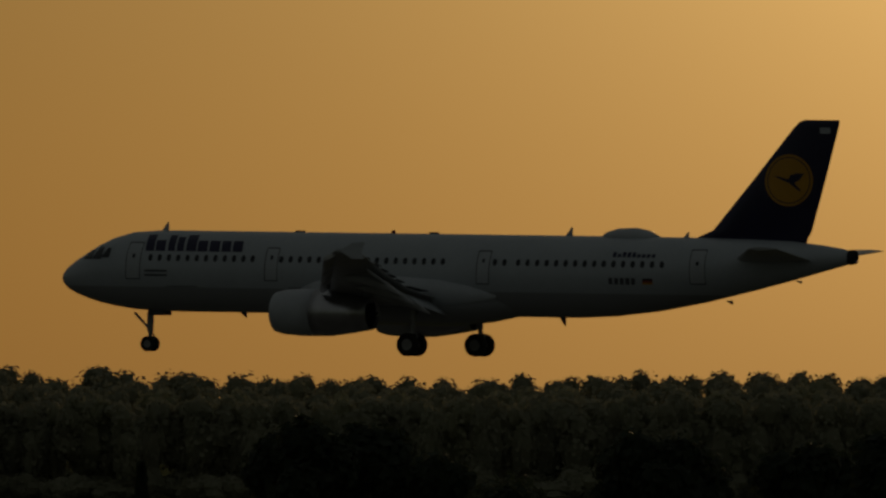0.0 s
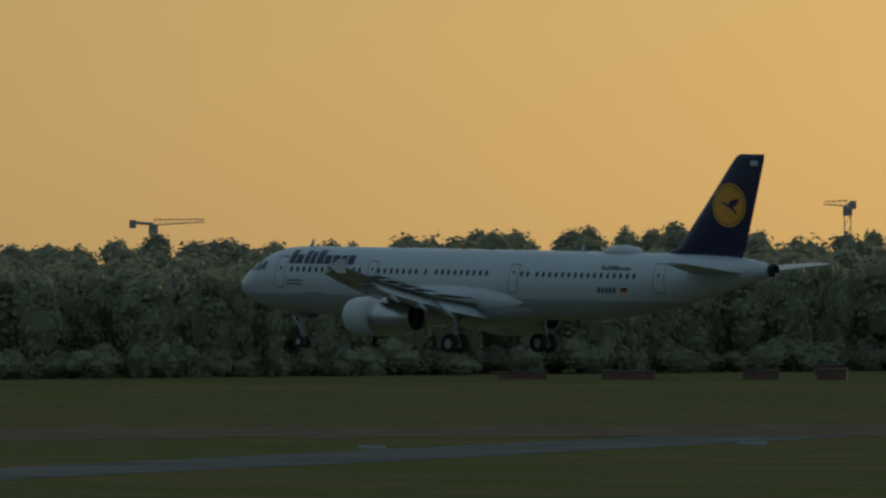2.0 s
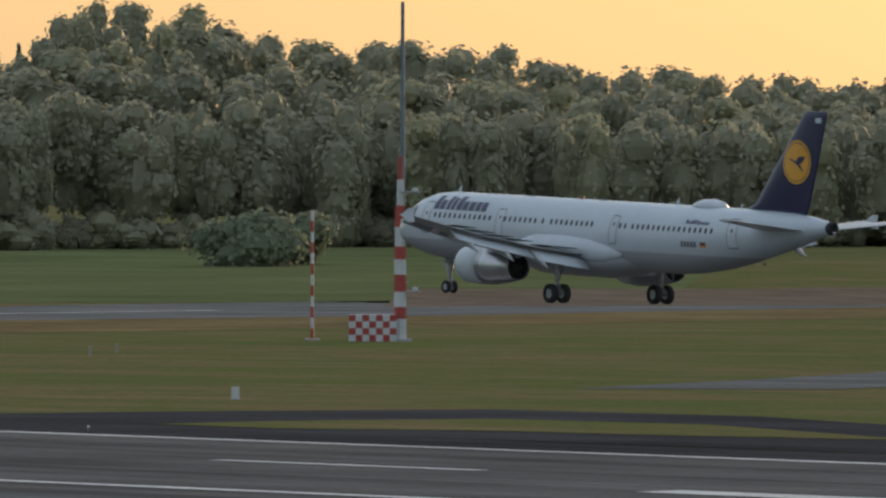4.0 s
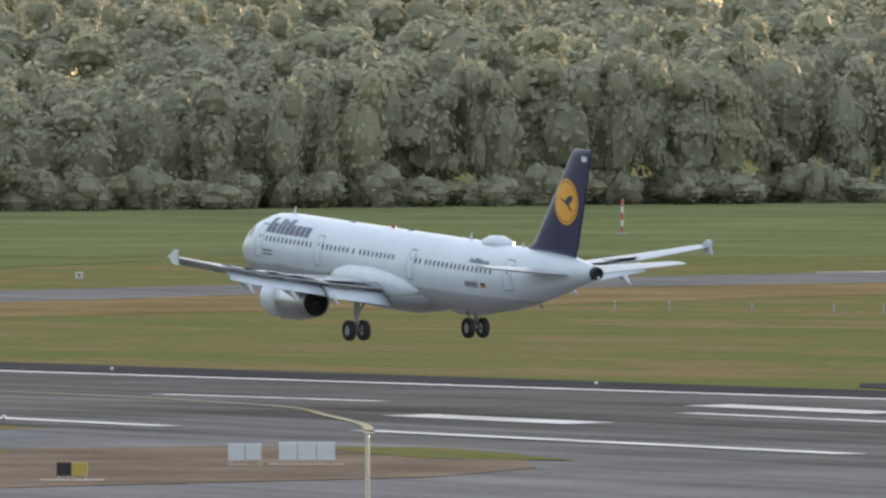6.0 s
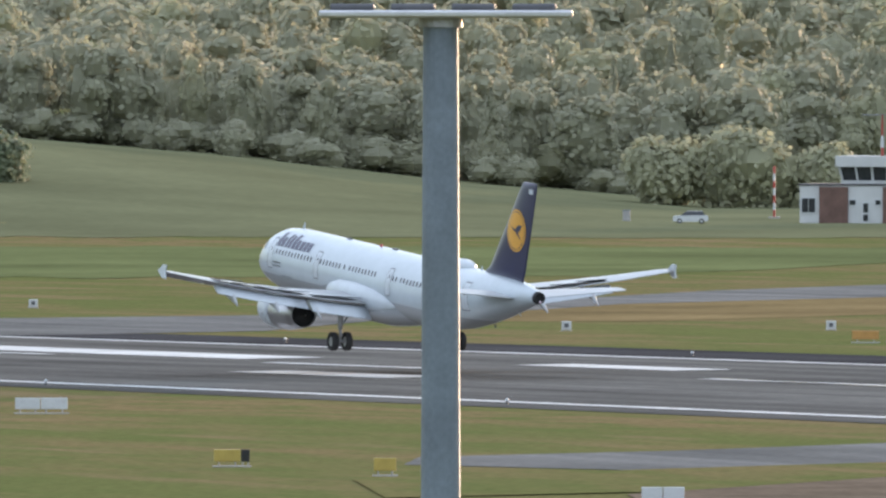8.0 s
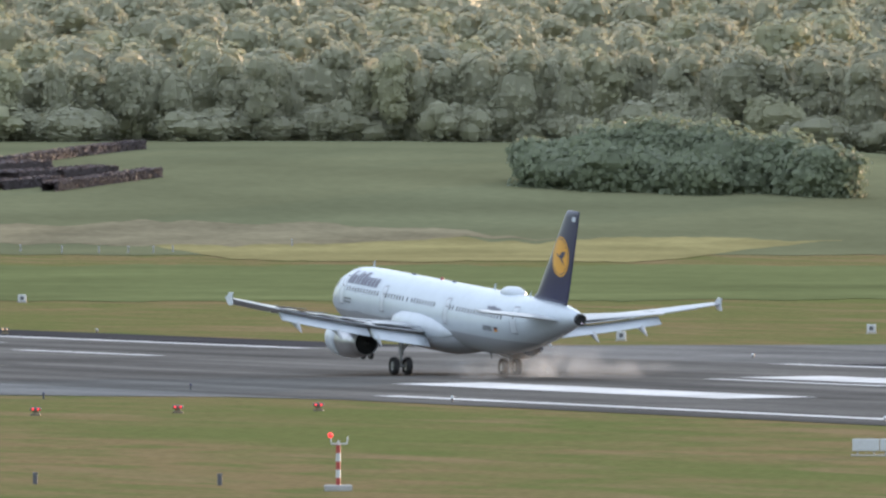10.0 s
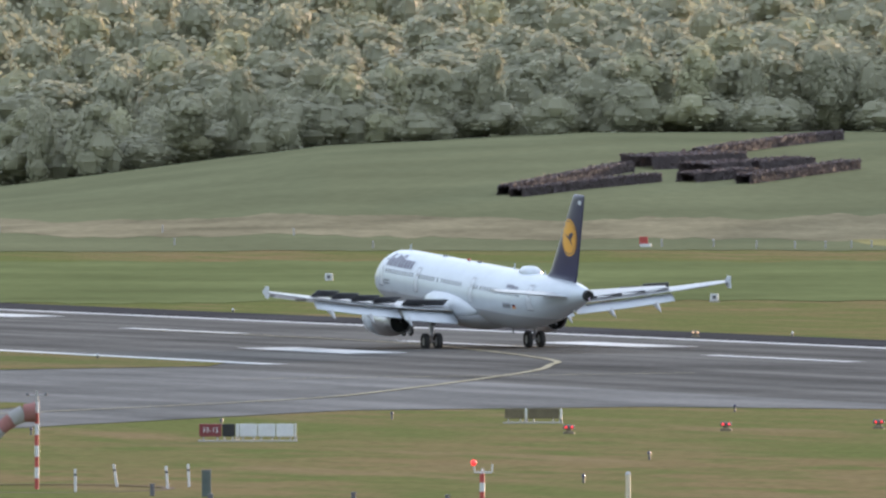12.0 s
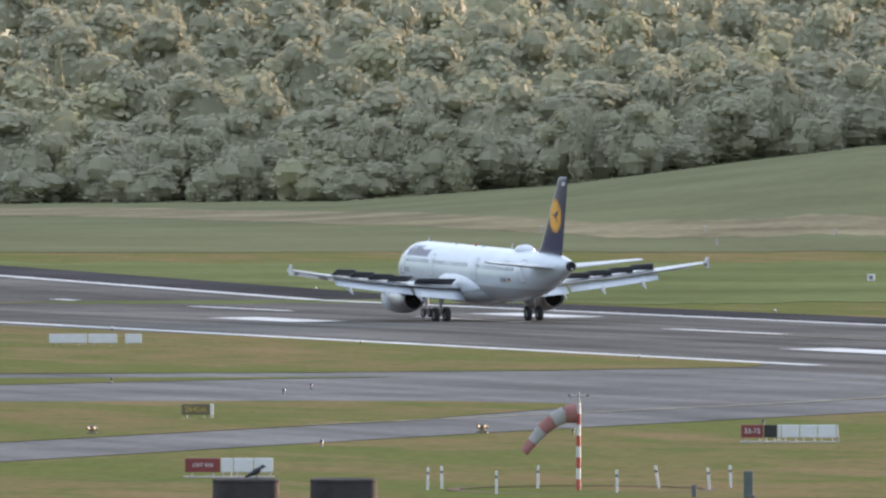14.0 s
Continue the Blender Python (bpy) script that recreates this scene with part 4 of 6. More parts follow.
def build_engine(side, plane):
    y, z = side * 5.75, 1.78
    front = 15.3
    def at(profile):
        v, f = lathe([(NOSE - front - s, r * 0.94) for s, r in profile])
        return [(a, bb + y, c + z) for a, bb, c in v], f
    v, f = at([(1.4, 0.05), (0.9, 0.25), (0.9, 0.86), (0.3, 0.88), (0.0, 1.0), (0.06, 1.08), (0.5, 1.2), (1.5, 1.27), (2.3, 1.27), (2.35, 1.05), (4.4, 0.8), (4.9, 0.72)])
    e = part("engine", mesh_of("engine", v, f, WHITE, True), WHITE, plane, "pale grey engine cowl with an open intake")
    v, f = at([(2.32, 1.12), (2.34, 1.27), (3.2, 1.24), (4.3, 1.08), (5.4, 0.88), (5.38, 0.83), (4.2, 0.9), (2.4, 1.1)])
    sleeve = part("reverser_sleeve", mesh_of("reverser_sleeve", v, f, BARE, True), BARE, e, "bare-metal thrust reverser sleeve")
    v, f = at([(4.4, 0.82), (5.2, 0.84), (5.1, 0.3), (5.7, 0.05)])
    part("exhaust", mesh_of("exhaust", v, f, BLACK, True), BLACK, e, "sooty dark exhaust nozzle")
    secs = [[(NOSE - d, y - 0.2, a), (NOSE - d, y + 0.2, a), (NOSE - d, y + 0.14, c), (NOSE - d, y - 0.14, c)] for d, a, c in ((16.1, 2.8, 2.9), (17.2, 2.6, 3.0), (18.8, 2.35, 2.95), (20.6, 2.3, 2.7))]
    part("pylon", solid("pylon", secs, WHITE, False), WHITE, plane, "pale engine pylon")
    return sleeve


def wheel(radius, width, parent, x, y, z):
    w = part("wheel", mesh_of("wheel", *lathe([(-width * 0.3, 0.0), (-width * 0.32, radius * 0.5), (width * 0.32, radius * 0.5), (width * 0.3, 0.0)], "Y", 20), STEEL), STEEL, parent, m=pose(x, y, z))
    prof = [(-width * 0.34, radius * 0.5), (-width * 0.5, radius * 0.72), (-width * 0.46, radius * 0.93), (-width * 0.28, radius), (width * 0.28, radius), (width * 0.46, radius * 0.93), (width * 0.5, radius * 0.72), (width * 0.34, radius * 0.5)]
    part("tyre", mesh_of("tyre", *lathe(prof, "Y", 24), RUBBER, True), RUBBER, w, "black rubber tyre")
    return w


def build_gear(name, x, y, radius, width, gap, top, plane):
    bm = rod((0, 0, radius), (0, 0, top * 0.55), 0.1, 0.1)
    rod((0, 0, top * 0.5), (0, 0, top), 0.16, 0.18, 14, bm)
    rod((0, -gap - 0.05, radius), (0, gap + 0.05, radius), 0.08, 0.08, 10, bm)
    rod((0, 0, top * 0.55), (0.9 if y == 0 else 0.05, -0.9 * np.sign(y), top * 0.98), 0.07, 0.07, 8, bm)
    rod((0, 0, radius + 0.1), (-0.32, 0, top * 0.35), 0.04, 0.04, 8, bm)
    rod((-0.32, 0, top * 0.35), (0, 0, top * 0.55), 0.04, 0.04, 8, bm)
    g = part(name, bm, STEEL, plane, "grey steel landing gear leg with twin wheels", pose(x, y, 0))
    for s in (-1, 1):
        wheel(radius, width, g, 0, s * gap, radius)
    return g


def build_airliner():
    plane = thing("airliner", pose(0, 0, 0), "white twin-engined airliner with a grey belly and navy tail fin, landing", "aeroplane")
    hull = part("fuselage", solid("fuselage", [ring(*s) for s in STATIONS], HULL), HULL, plane, "white fuselage with a grey underside")
    part("tail_cone", solid("tail_cone", [ring(d, zc, ry, rz, 20) for d, zc, ry, rz in ((44.45, 4.94, 0.4, 0.39), (44.75, 4.95, 0.36, 0.35), (44.8, 4.95, 0.25, 0.25), (44.6, 4.95, 0.2, 0.2))], BLACK), BLACK, plane, "dark exhaust of the tail cone")
    fair = [(13.6, 2.6, 1.0, 0.5), (14.6, 2.45, 1.75, 0.9), (16, 2.35, 2.1, 1.1), (19, 2.33, 2.15, 1.13), (22.5, 2.33, 2.12, 1.13), (24.5, 2.4, 1.9, 1.0), (26.3, 2.55, 1.35, 0.78), (27.5, 2.6, 0.6, 0.4)]
    part("belly_fairing", solid("belly_fairing", [ring(*s) for s in fair], HULL), HULL, plane, "grey wing-root fairing under the belly")
    for s in (-1, 1):
        fillet = [[(px, py + s * side, pz) for px, py, pz in ring(d, zc, ry, rz, 20)] for d, side, zc, ry, rz in
                  ((14.4, 1.75, 2.85, 0.06, 0.1), (15.4, 1.85, 2.85, 0.3, 0.5), (17, 1.9, 2.9, 0.5, 0.78), (20, 1.9, 2.92, 0.55, 0.8), (22.5, 1.88, 2.85, 0.5, 0.7), (24.2, 1.8, 2.75, 0.32, 0.5), (25.6, 1.7, 2.7, 0.06, 0.1))]
        part("wing_root_fairing", solid("wing_root_fairing", fillet, WHITE), WHITE, plane, "smooth white fairing over the wing root")
    # fin and rudder
    secs = [foil(l, t, 0, z, k, axis="z") for z, l, t, k in ((5.45, 34.9, 42.0, 0.02), (5.85, 36.0, 42.1, 0.06), (6.2, 36.85, 42.3, 0.1), (9.0, 39.25, 43.08, 0.1), (11.4, 41.25, 43.7, 0.09), (11.68, 41.55, 43.75, 0.08), (11.78, 41.85, 43.73, 0.04))]
    fin = part("fin", solid("fin", secs, NAVY), NAVY, plane, "navy blue tail fin")
    for s in (-1, 1):
        def on_fin(d, z, lift):
            l, t = np.interp(z, [6.2, 9.0, 11.4], [36.85, 39.25, 41.25]), np.interp(z, [6.2, 9.0, 11.4], [42.32, 43.1, 43.7])
            f = min(max((d - l) / (t - l), 0.02), 0.98)
            k = 0.5 * (t - l) * (0.2969 * math.sqrt(f) - 0.126 * f - 0.3516 * f * f + 0.2843 * f ** 3 - 0.1015 * f ** 4) + 0.012
            return (NOSE - d, s * (k + lift), z)
        def fin_plate(name, outline, mat, lift, label, parent=fin):
            c = (sum(p[0] for p in outline) / len(outline), sum(p[1] for p in outline) / len(outline))
            verts, faces = [on_fin(*c, lift)], []
            n = len(outline)
            for rr in (0.35, 0.7, 1.0):
                verts += [on_fin(c[0] + (d - c[0]) * rr, c[1] + (z - c[1]) * rr, lift) for d, z in outline]
            for k in range(n):
                j = (k + 1) % n
                faces.append((0, 1 + k, 1 + j))
                for i in (0, 1):
                    faces.append((1 + i * n + k, 1 + (i + 1) * n + k, 1 + (i + 1) * n + j, 1 + i * n + j))
            part(name, mesh_of(name, verts, faces, mat), mat, parent, label)
        disc = [(41.08 + 1.3 * math.cos(2 * math.pi * k / 40), 8.75 + 1.3 * math.sin(2 * math.pi * k / 40)) for k in range(40)]
        rim = [(41.08 + 1.17 * math.cos(2 * math.pi * k / 40), 8.75 + 1.17 * math.sin(2 * math.pi * k / 40)) for k in range(40)]
        face = [(41.08 + 1.12 * math.cos(2 * math.pi * k / 40), 8.75 + 1.12 * math.sin(2 * math.pi * k / 40)) for k in range(40)]
        fin_plate("emblem_disc", disc, GOLD, 0.012, "round golden yellow emblem")
        fin_plate("emblem_ring", rim, NAVY, 0.017, "thin navy ring on the emblem")
        fin_plate("emblem_face", face, GOLD, 0.022, "golden yellow disc")
        fin_plate("emblem_shape", [(40.23, 9.0), (40.68, 8.78), (41.13, 8.62), (41.68, 8.2), (41.73, 8.28), (41.33, 8.68), (40.98, 8.82), (40.58, 8.92)], NAVY, 0.028, "slim navy shape on the emblem")
        fin_plate("emblem_shape", [(41.03, 8.75), (41.38, 8.6), (41.68, 8.78), (41.93, 9.1), (41.48, 9.1), (41.18, 9.0)], NAVY, 0.028, "slim navy shape on the emblem")
        fin_plate("fin_lettering", [(42.73, 11.1), (43.28, 11.1), (43.28, 11.4), (42.73, 11.4)], WHITE, 0.012, "small pale bars near the fin tip")
        # tailplane
        secs = [foil(l, t, s * y, z, 0.09) for y, l, t, z in ((0.6, 38.3, 42.6, 4.72), (1.3, 38.8, 42.7, 4.8), (6.1, 41.7, 43.35, 5.28), (6.25, 42.0, 43.35, 5.3))]
        part("tailplane", solid("tailplane", secs, WING_GREY), WING_GREY, plane, "light grey tailplane")
        # cabin windows
        for d0, n in ((6.0, 12), (13.5, 7), (17.5, 1), (18.4, 9), (25.6, 2), (26.9, 16)):
            for k in range(n):
                d = d0 + 0.533 * k
                if d > 35:
                    continue
                hull_patch([(d - 0.12, 4.35), (d - 0.05, 4.27), (d + 0.05, 4.27), (d + 0.12, 4.35), (d + 0.12, 4.53), (d + 0.05, 4.61), (d - 0.05, 4.61), (d - 0.12, 4.53)], s, GLASS, "cabin_window", hull)
        # doors: thin seams round a panel
        for d, z0, z1, w in ((4.6, 3.35, 5.2, 0.82), (12.6, 3.35, 5.0, 0.7), (24.6, 3.35, 5.0, 0.7), (36.4, 3.5, 5.2, 0.8)):
            door = hull_patch([(d, z0), (d + w, z0), (d + w, z1), (d, z1)], s, WHITE, "door", hull, "closed white cabin door", 0.008, rows=8)
            for args in ((d, z0, d, z1), (d + w, z0, d + w, z1)):
                strip(*args, 0.05, s, DARK_GREY, "door_seam", door)
            for args in ((d, z0, d + w, z0), (d, z1, d + w, z1)):
                strip(*args, 0.06, s, DARK_GREY, "door_seam", door)
            hull_patch([(d + w * 0.4, 4.42), (d + w * 0.6, 4.42), (d + w * 0.6, 4.62), (d + w * 0.4, 4.62)], s, GLASS, "door_window", door, lift=0.016)
        for d in (6.9, 13.9):
            hull_patch([(d, 2.98), (d + 1.8, 2.98), (d + 1.8, 3.02), (d, 3.02)], s, DARK_GREY, "hatch_seam", hull)
        # airline title as plain slanted bars, address and registration as small bars
        x0 = 5.5
        for h, w in ((0.82, 0.5), (0.55, 0.55), (0.8, 0.4), (0.72, 0.4), (0.82, 0.58), (0.55, 0.56), (0.55, 0.58), (0.55, 0.52), (0.55, 0.56)):
            q = 0.16 * h
            hull_patch([(x0 + q, 4.78), (x0 + q + w, 4.78), (x0 - q * 0.4 + w, 4.78 + h), (x0 - q * 0.4, 4.78 + h)][:2] + [(x0 + w - q * 0.4, 4.78 + h), (x0 - q * 0.4, 4.78 + h)], s, NAVY, "title_bar", hull, "slanted navy bar of the airline title", 0.012, rows=4)
            x0 += w + 0.12
        x0 = 32.1
        for k in range(9):
            hull_patch([(x0, 4.78), (x0 + 0.2, 4.78), (x0 + 0.2, 4.95 + 0.09 * (k in (0, 2, 3, 4))), (x0, 4.95 + 0.09 * (k in (0, 2, 3, 4)))], s, NAVY, "lettering_bar", hull)
            x0 += 0.27
        x0 = 32.0
        for k in range(5):
            hull_patch([(x0, 3.42), (x0 + 0.22, 3.42), (x0 + 0.22, 3.75), (x0, 3.75)], s, DARK_GREY, "registration_bar", hull)
            x0 += 0.31
        for k, mt in enumerate((GOLD, RED, BLACK)):
            hull_patch([(33.85, 3.44 + 0.1 * k), (34.4, 3.44 + 0.1 * k), (34.4, 3.54 + 0.1 * k), (33.85, 3.54 + 0.1 * k)], s, mt, "flag_stripe", hull)
        for z in (3.5, 3.72):
            hull_patch([(5.7, z), (7.0, z), (7.0, z + 0.1), (5.7, z + 0.1)], s, DARK_GREY, "lettering_bar", hull)
        # flight deck panes
        for d0, d1, z0, z1 in ((1.75, 2.35, 4.3, 4.78), (2.45, 3.0, 4.32, 4.95), (3.08, 3.5, 4.4, 4.9)):
            hull_patch([(d0 - 0.1, z0), (d1, z0), (d1, z1), (d0 + 0.2, z1)], s, GLASS, "flight_deck_window", hull, "dark flight deck pane", 0.02, rows=4)
    # roof and belly fittings
    dome = [ring(d, 5.82, ry, rz, 24) for d, ry, rz in ((30.7, 0.05, 0.05), (31.0, 0.45, 0.24), (31.6, 0.62, 0.42), (32.6, 0.66, 0.47), (33.3, 0.55, 0.33), (33.9, 0.05, 0.05))]
    part("radome", solid("radome", dome, WHITE), WHITE, plane, "white streamlined radome on the roof")
    for d, z0, z1 in ((5.65, 5.8, 6.28), (28.6, 5.8, 6.28), (35.1, 5.7, 6.1), (10.2, 1.75, 1.45), (28.3, 1.8, 1.3), (37.6, 2.7, 2.5), (41.4, 3.75, 3.6)):
        secs = [[(NOSE - (d + 0.35 * f), -0.03 * (1 - f * 0.6), z0 + (z1 - z0) * f), (NOSE - (d + 0.42), 0, z0 + (z1 - z0) * f), (NOSE - (d + 0.35 * f), 0.03 * (1 - f * 0.6), z0 + (z1 - z0) * f)] for f in (0, 0.5, 1)]
        part("antenna", solid("antenna", secs, DARK_GREY if z1 < 3 else WHITE, False), DARK_GREY, plane, "small blade antenna")
    for d, h in ((13.6, 0.05), (21.2, 0.06)):
        part("roof_fitting", box(0.5, 0.2, h + 0.05, NOSE - d, 0, 5.82, 0.03), DARK_GREY, plane)
    part("beacon", mesh_of("beacon", *lathe([(5.84, 0.12), (5.95, 0.11), (6.02, 0.0)], "Z", 12), RED, True), RED, plane, "small red beacon, unlit").matrix_basis = pose(NOSE - 18.9, 0, 0)
    part("tail_light", mesh_of("tail_light", *lathe([(0, 0.05), (-0.06, 0.04), (-0.08, 0)], "X", 12), STROBE, True), STROBE, plane, "small white tail light", pose(NOSE - 44.82, 0, 4.72))
    for y in (-1, 1):
        part("gear_door", box(0.9, 0.05, 0.35, NOSE - 5.6, y * 0.42, 1.5, 0.02), DARK_GREY, plane, "open nose gear door")
    return plane


PLANE = build_airliner()
WINGS = [build_wing(s, PLANE) for s in (1, -1)]
SLEEVES = [build_engine(s, PLANE) for s in (1, -1)]
GEARS = [build_gear("main_gear", 0, 3.8, 0.585, 0.42, 0.46, 2.7, PLANE), build_gear("main_gear", 0, -3.8, 0.585, 0.42, 0.46, 2.7, PLANE), build_gear("nose_gear", 16.9, 0, 0.39, 0.22, 0.27, 2.0, PLANE)]


# ---- airfield furniture ----
def lettering(text, size, mat, parent, m):
    cu = bpy.data.curves.new("lettering", "FONT")
    cu.body, cu.size, cu.extrude, cu.align_x, cu.align_y = text, size, 0.006, "CENTER", "CENTER"
    tmp = bpy.data.objects.new("lettering", cu)
    me = bpy.data.meshes.new_from_object(tmp)
    bpy.data.objects.remove(tmp)
    me.materials.clear()
    me.materials.append(mat)
    part("lettering", me, mat, parent, "", m @ pose(0, 0, 0, 90, 0, 0))


def sign(x, y, bearing, panels, h, label, text="", legs=0.25, text_mat=None, slab=0.1):
    """A low airfield sign: coloured panels in one row on short legs, with a concrete slab."""
    t = thing("airfield_sign", facing(x, y, bearing), label, "sign", "airfield signs")
    total = sum(w for w, _ in panels)
    x0 = -total / 2
    part("slab", box(total + slab, 0.5 + 0.5 * slab, 0.08, 0, 0, -0.02, 0.02), CONCRETE, t)
    for k, (w, mat) in enumerate(panels):
        p = part("sign_panel", box(w - 0.04, 0.22, h, x0 + w / 2, 0, legs, 0.03), mat, t)
        for o in (-0.3, 0.3):
            part("leg", rod((x0 + w / 2 + o * w, 0, 0.05), (x0 + w / 2 + o * w, 0, legs + 0.05), 0.035), STEEL, t)
        if text and k == 0:
            lettering(text, min(h * 0.72, 1.55 * w / len(text)), text_mat or SIGN_WHITE, p, pose(x0 + w / 2, -0.125, legs + h / 2))
        x0 += w
    return t


sign(-645, 287, 66, [(1.4, SIGN_WHITE), (1.5, SIGN_WHITE)], 0.62, "white blank back of an airfield sign on the grass")
sign(-537, 234.6, 67, [(1.0, SIGN_RED), (0.22, SIGN_WHITE)], 0.76, "dark red airfield sign with a white side panel")
sign(-546, 253.4, 65, [(1.3, SIGN_YELLOW), (0.45, BLACK)], 0.58, "yellow and black airfield sign")
sign(-744.3, 252.1, 71, [(1.2, SIGN_RED), (0.7, BLACK), (0.2, SIGN_WHITE), (0.95, SIGN_WHITE), (0.95, SIGN_WHITE), (0.95, SIGN_WHITE), (0.14, SIGN_WHITE)], 0.66, "long red runway sign with white panels on grass", "33-15")
sign(-687.4, 204.8, 73, [(1.7, SIGN_RED), (0.6, SIGN_WHITE), (0.95, SIGN_WHITE), (0.95, SIGN_WHITE)], 0.66, "red category sign with white panels on grass", "CAT II/III")
sign(-778, 280, 70, [(1.1, SIGN_BROWN), (0.16, SIGN_WHITE), (1.75, SIGN_BROWN), (0.16, SIGN_WHITE)], 0.55, "weathered distance sign with pale end posts")
sign(-808, 238.9, 73.5, [(1.6, SIGN_BROWN), (0.22, SIGN_WHITE)], 0.6, "weathered distance sign with a pale end post", "2645m", text_mat=SIGN_YELLOW)
sign(-507, 290, 62, [(0.85, SIGN_WHITE), (0.85, SIGN_WHITE)], 0.85, "white ribbed back of an airfield sign")
sign(-506, 293, 62, [(0.95, SIGN_WHITE), (0.95, SIGN_WHITE), (0.95, SIGN_WHITE)], 0.9, "white ribbed back of an airfield sign", slab=1.0)
sign(-488.5, 270.5, 62, [(0.75, BLACK), (0.8, SIGN_YELLOW)], 0.65, "black and yellow taxiway sign on bare earth", slab=1.6)
sign(-822, 427, 62, [(1.9, ORANGE)], 0.6, "orange sign lit by the low sun")
sign(-824, 431.2, 62, [(2.7, ORANGE)], 0.65, "wide orange sign lit by the low sun")
sign(-530, 254, 65, [(1.1, SIGN_YELLOW)], 0.6, "yellow taxiway sign on grass")
sign(-470, 226, 64, [(1.0, BLACK), (0.3, SIGN_RED)], 0.7, "black and red taxiway sign")
sign(-480, 244, 64, [(0.95, SIGN_WHITE), (0.95, SIGN_WHITE)], 0.8, "white ribbed back of an airfield sign")
for w, dx in ((1.7, 0), (1.3, 1.9), (0.75, 3.6)):
    sign(-1037 + dx * 0.5, 297 + dx * 1.2, 73, [(w * 1.6, SIGN_WHITE)], 0.65, "white blank airfield sign far down the runway")
sign(-683, 464, 58, [(0.6, SIGN_WHITE)], 0.85, "small white equipment cabinet on the grass", legs=0.05)
for x, y in ((-871, 449), (-1006, 445), (-1191, 428), (-984, 415), (-1018, 578), (-1190, 640), (-1042, 592), (-1320, 455), (-1205, 450), (-880, 432)):
    s = sign(x, y, 64, [(0.75, SIGN_WHITE)], 0.6, "small white marker board on the grass", legs=0.1)
    part("numeral_bar", box(0.3, 0.02, 0.3, 0, -0.125, 0.25), DARK_GREY, s)


def striped_pole(parent, height, r, bands, z0=0.0, mats=None):
    mats = mats or (RED, SIGN_WHITE)
    for k in range(bands):
        a, c = z0 + height * k / bands, z0 + height * (k + 1) / bands
        part("band", rod((0, 0, a), (0, 0, c), r, r, 12), mats[k % 2], parent)


def obstacle_mast(x, y, bearing):
    """A short red and white mast with a forked head and a red lamp on an arm."""
    t = thing("obstacle_light", facing(x, y, bearing), "short red and white mast with a glowing red lamp", "light mast", "red light masts")
    part("footing", box(1.3, 1.0, 0.3, 0, 0, -0.05, 0.06), CONCRETE, t)
    striped_pole(t, 1.9, 0.11, 5, 0.2)
    bm = rod((-0.32, 0, 2.15), (0.4, 0, 2.15), 0.035)
    rod((0.4, 0, 2.15), (0.44, 0, 2.5), 0.035, 0.03, 8, bm)
    rod((0, 0, 2.05), (0, 0, 2.3), 0.05, 0.05, 8, bm)
    rod((-0.32, 0, 2.15), (-0.34, 0, 2.4), 0.03, 0.03, 8, bm)
    part("fork", bm, SIGN_WHITE, t)
    part("lamp", mesh_of("lamp", *lathe([(-0.13, 0.0), (-0.1, 0.09), (0, 0.13), (0.1, 0.1), (0.13, 0.0)], "Z", 14), RED_LAMP, True), RED_LAMP, t, "glowing red lamp", pose(-0.36, 0, 2.55))


for x, y in ((-596, 238), (-601, 214)):
    obstacle_mast(x, y, 69)


def ground_lamp(x, y, lamp, label):
    t = thing("ground_light", facing(x, y, 69), label, "light", "ground lights")
    part("base", mesh_of("base", *lathe([(0.0, 0.32), (0.1, 0.3), (0.16, 0.16), (0.3, 0.14)], "Z", 14), SIGN_BROWN), SIGN_BROWN, t)
    part("housing", box(0.62, 0.25, 0.22, 0, 0, 0.26, 0.06), DARK_GREY, t)
    for s in (-0.16, 0.16):
        part("lens", mesh_of("lens", *lathe([(0, 0.065), (-0.05, 0.055), (-0.07, 0)], "Y", 12), lamp, True), lamp, t, "glowing lens", pose(s, -0.13, 0.37))


for x, y in ((-753, 273), (-756, 283), (-758, 292.5), (-760, 302)):
    ground_lamp(x, y, RED_LAMP, "low twin light glowing orange-red on the grass")
for x, y in ((-770, 243.5), (-774, 223), (-1037, 385.8)):
    ground_lamp(x, y, AMBER_LAMP, "low twin light glowing amber")
for k in range(14):
    x = -1420 + 64 * k
    for y in (393, 318.5):
        if y < 330 and -950 < x < -790:
            continue
        t = thing("edge_light", facing(x, y, 68), "tiny pale runway edge light", "light", "runway edge lights")
        part("stem", rod((0, 0, 0), (0, 0, 0.25), 0.07, 0.06, 8), DARK_GREY, t)
        part("lens", mesh_of("lens", *lathe([(0.24, 0.1), (0.34, 0.1), (0.4, 0.0)], "Z", 10), SIGN_WHITE, True), SIGN_WHITE, t)
for x, y in ((-905, 262), (-882, 268), (-868, 262), (-800, 300), (-778, 262), (-742, 226), (-790, 276), (-762, 246), (-822, 318), (-660, 240), (-700, 258)):
    t = thing("taxiway_light", facing(x, y, 70), "small dark taxiway edge light", "light", "taxiway edge lights")
    part("stem", rod((0, 0, 0), (0, 0, 0.3), 0.06, 0.05, 8), DARK_GREY, t)
    part("lens", mesh_of("lens", *lathe([(0.28, 0.09), (0.38, 0.09), (0.44, 0.0)], "Z", 10), NAVY, True), NAVY, t)


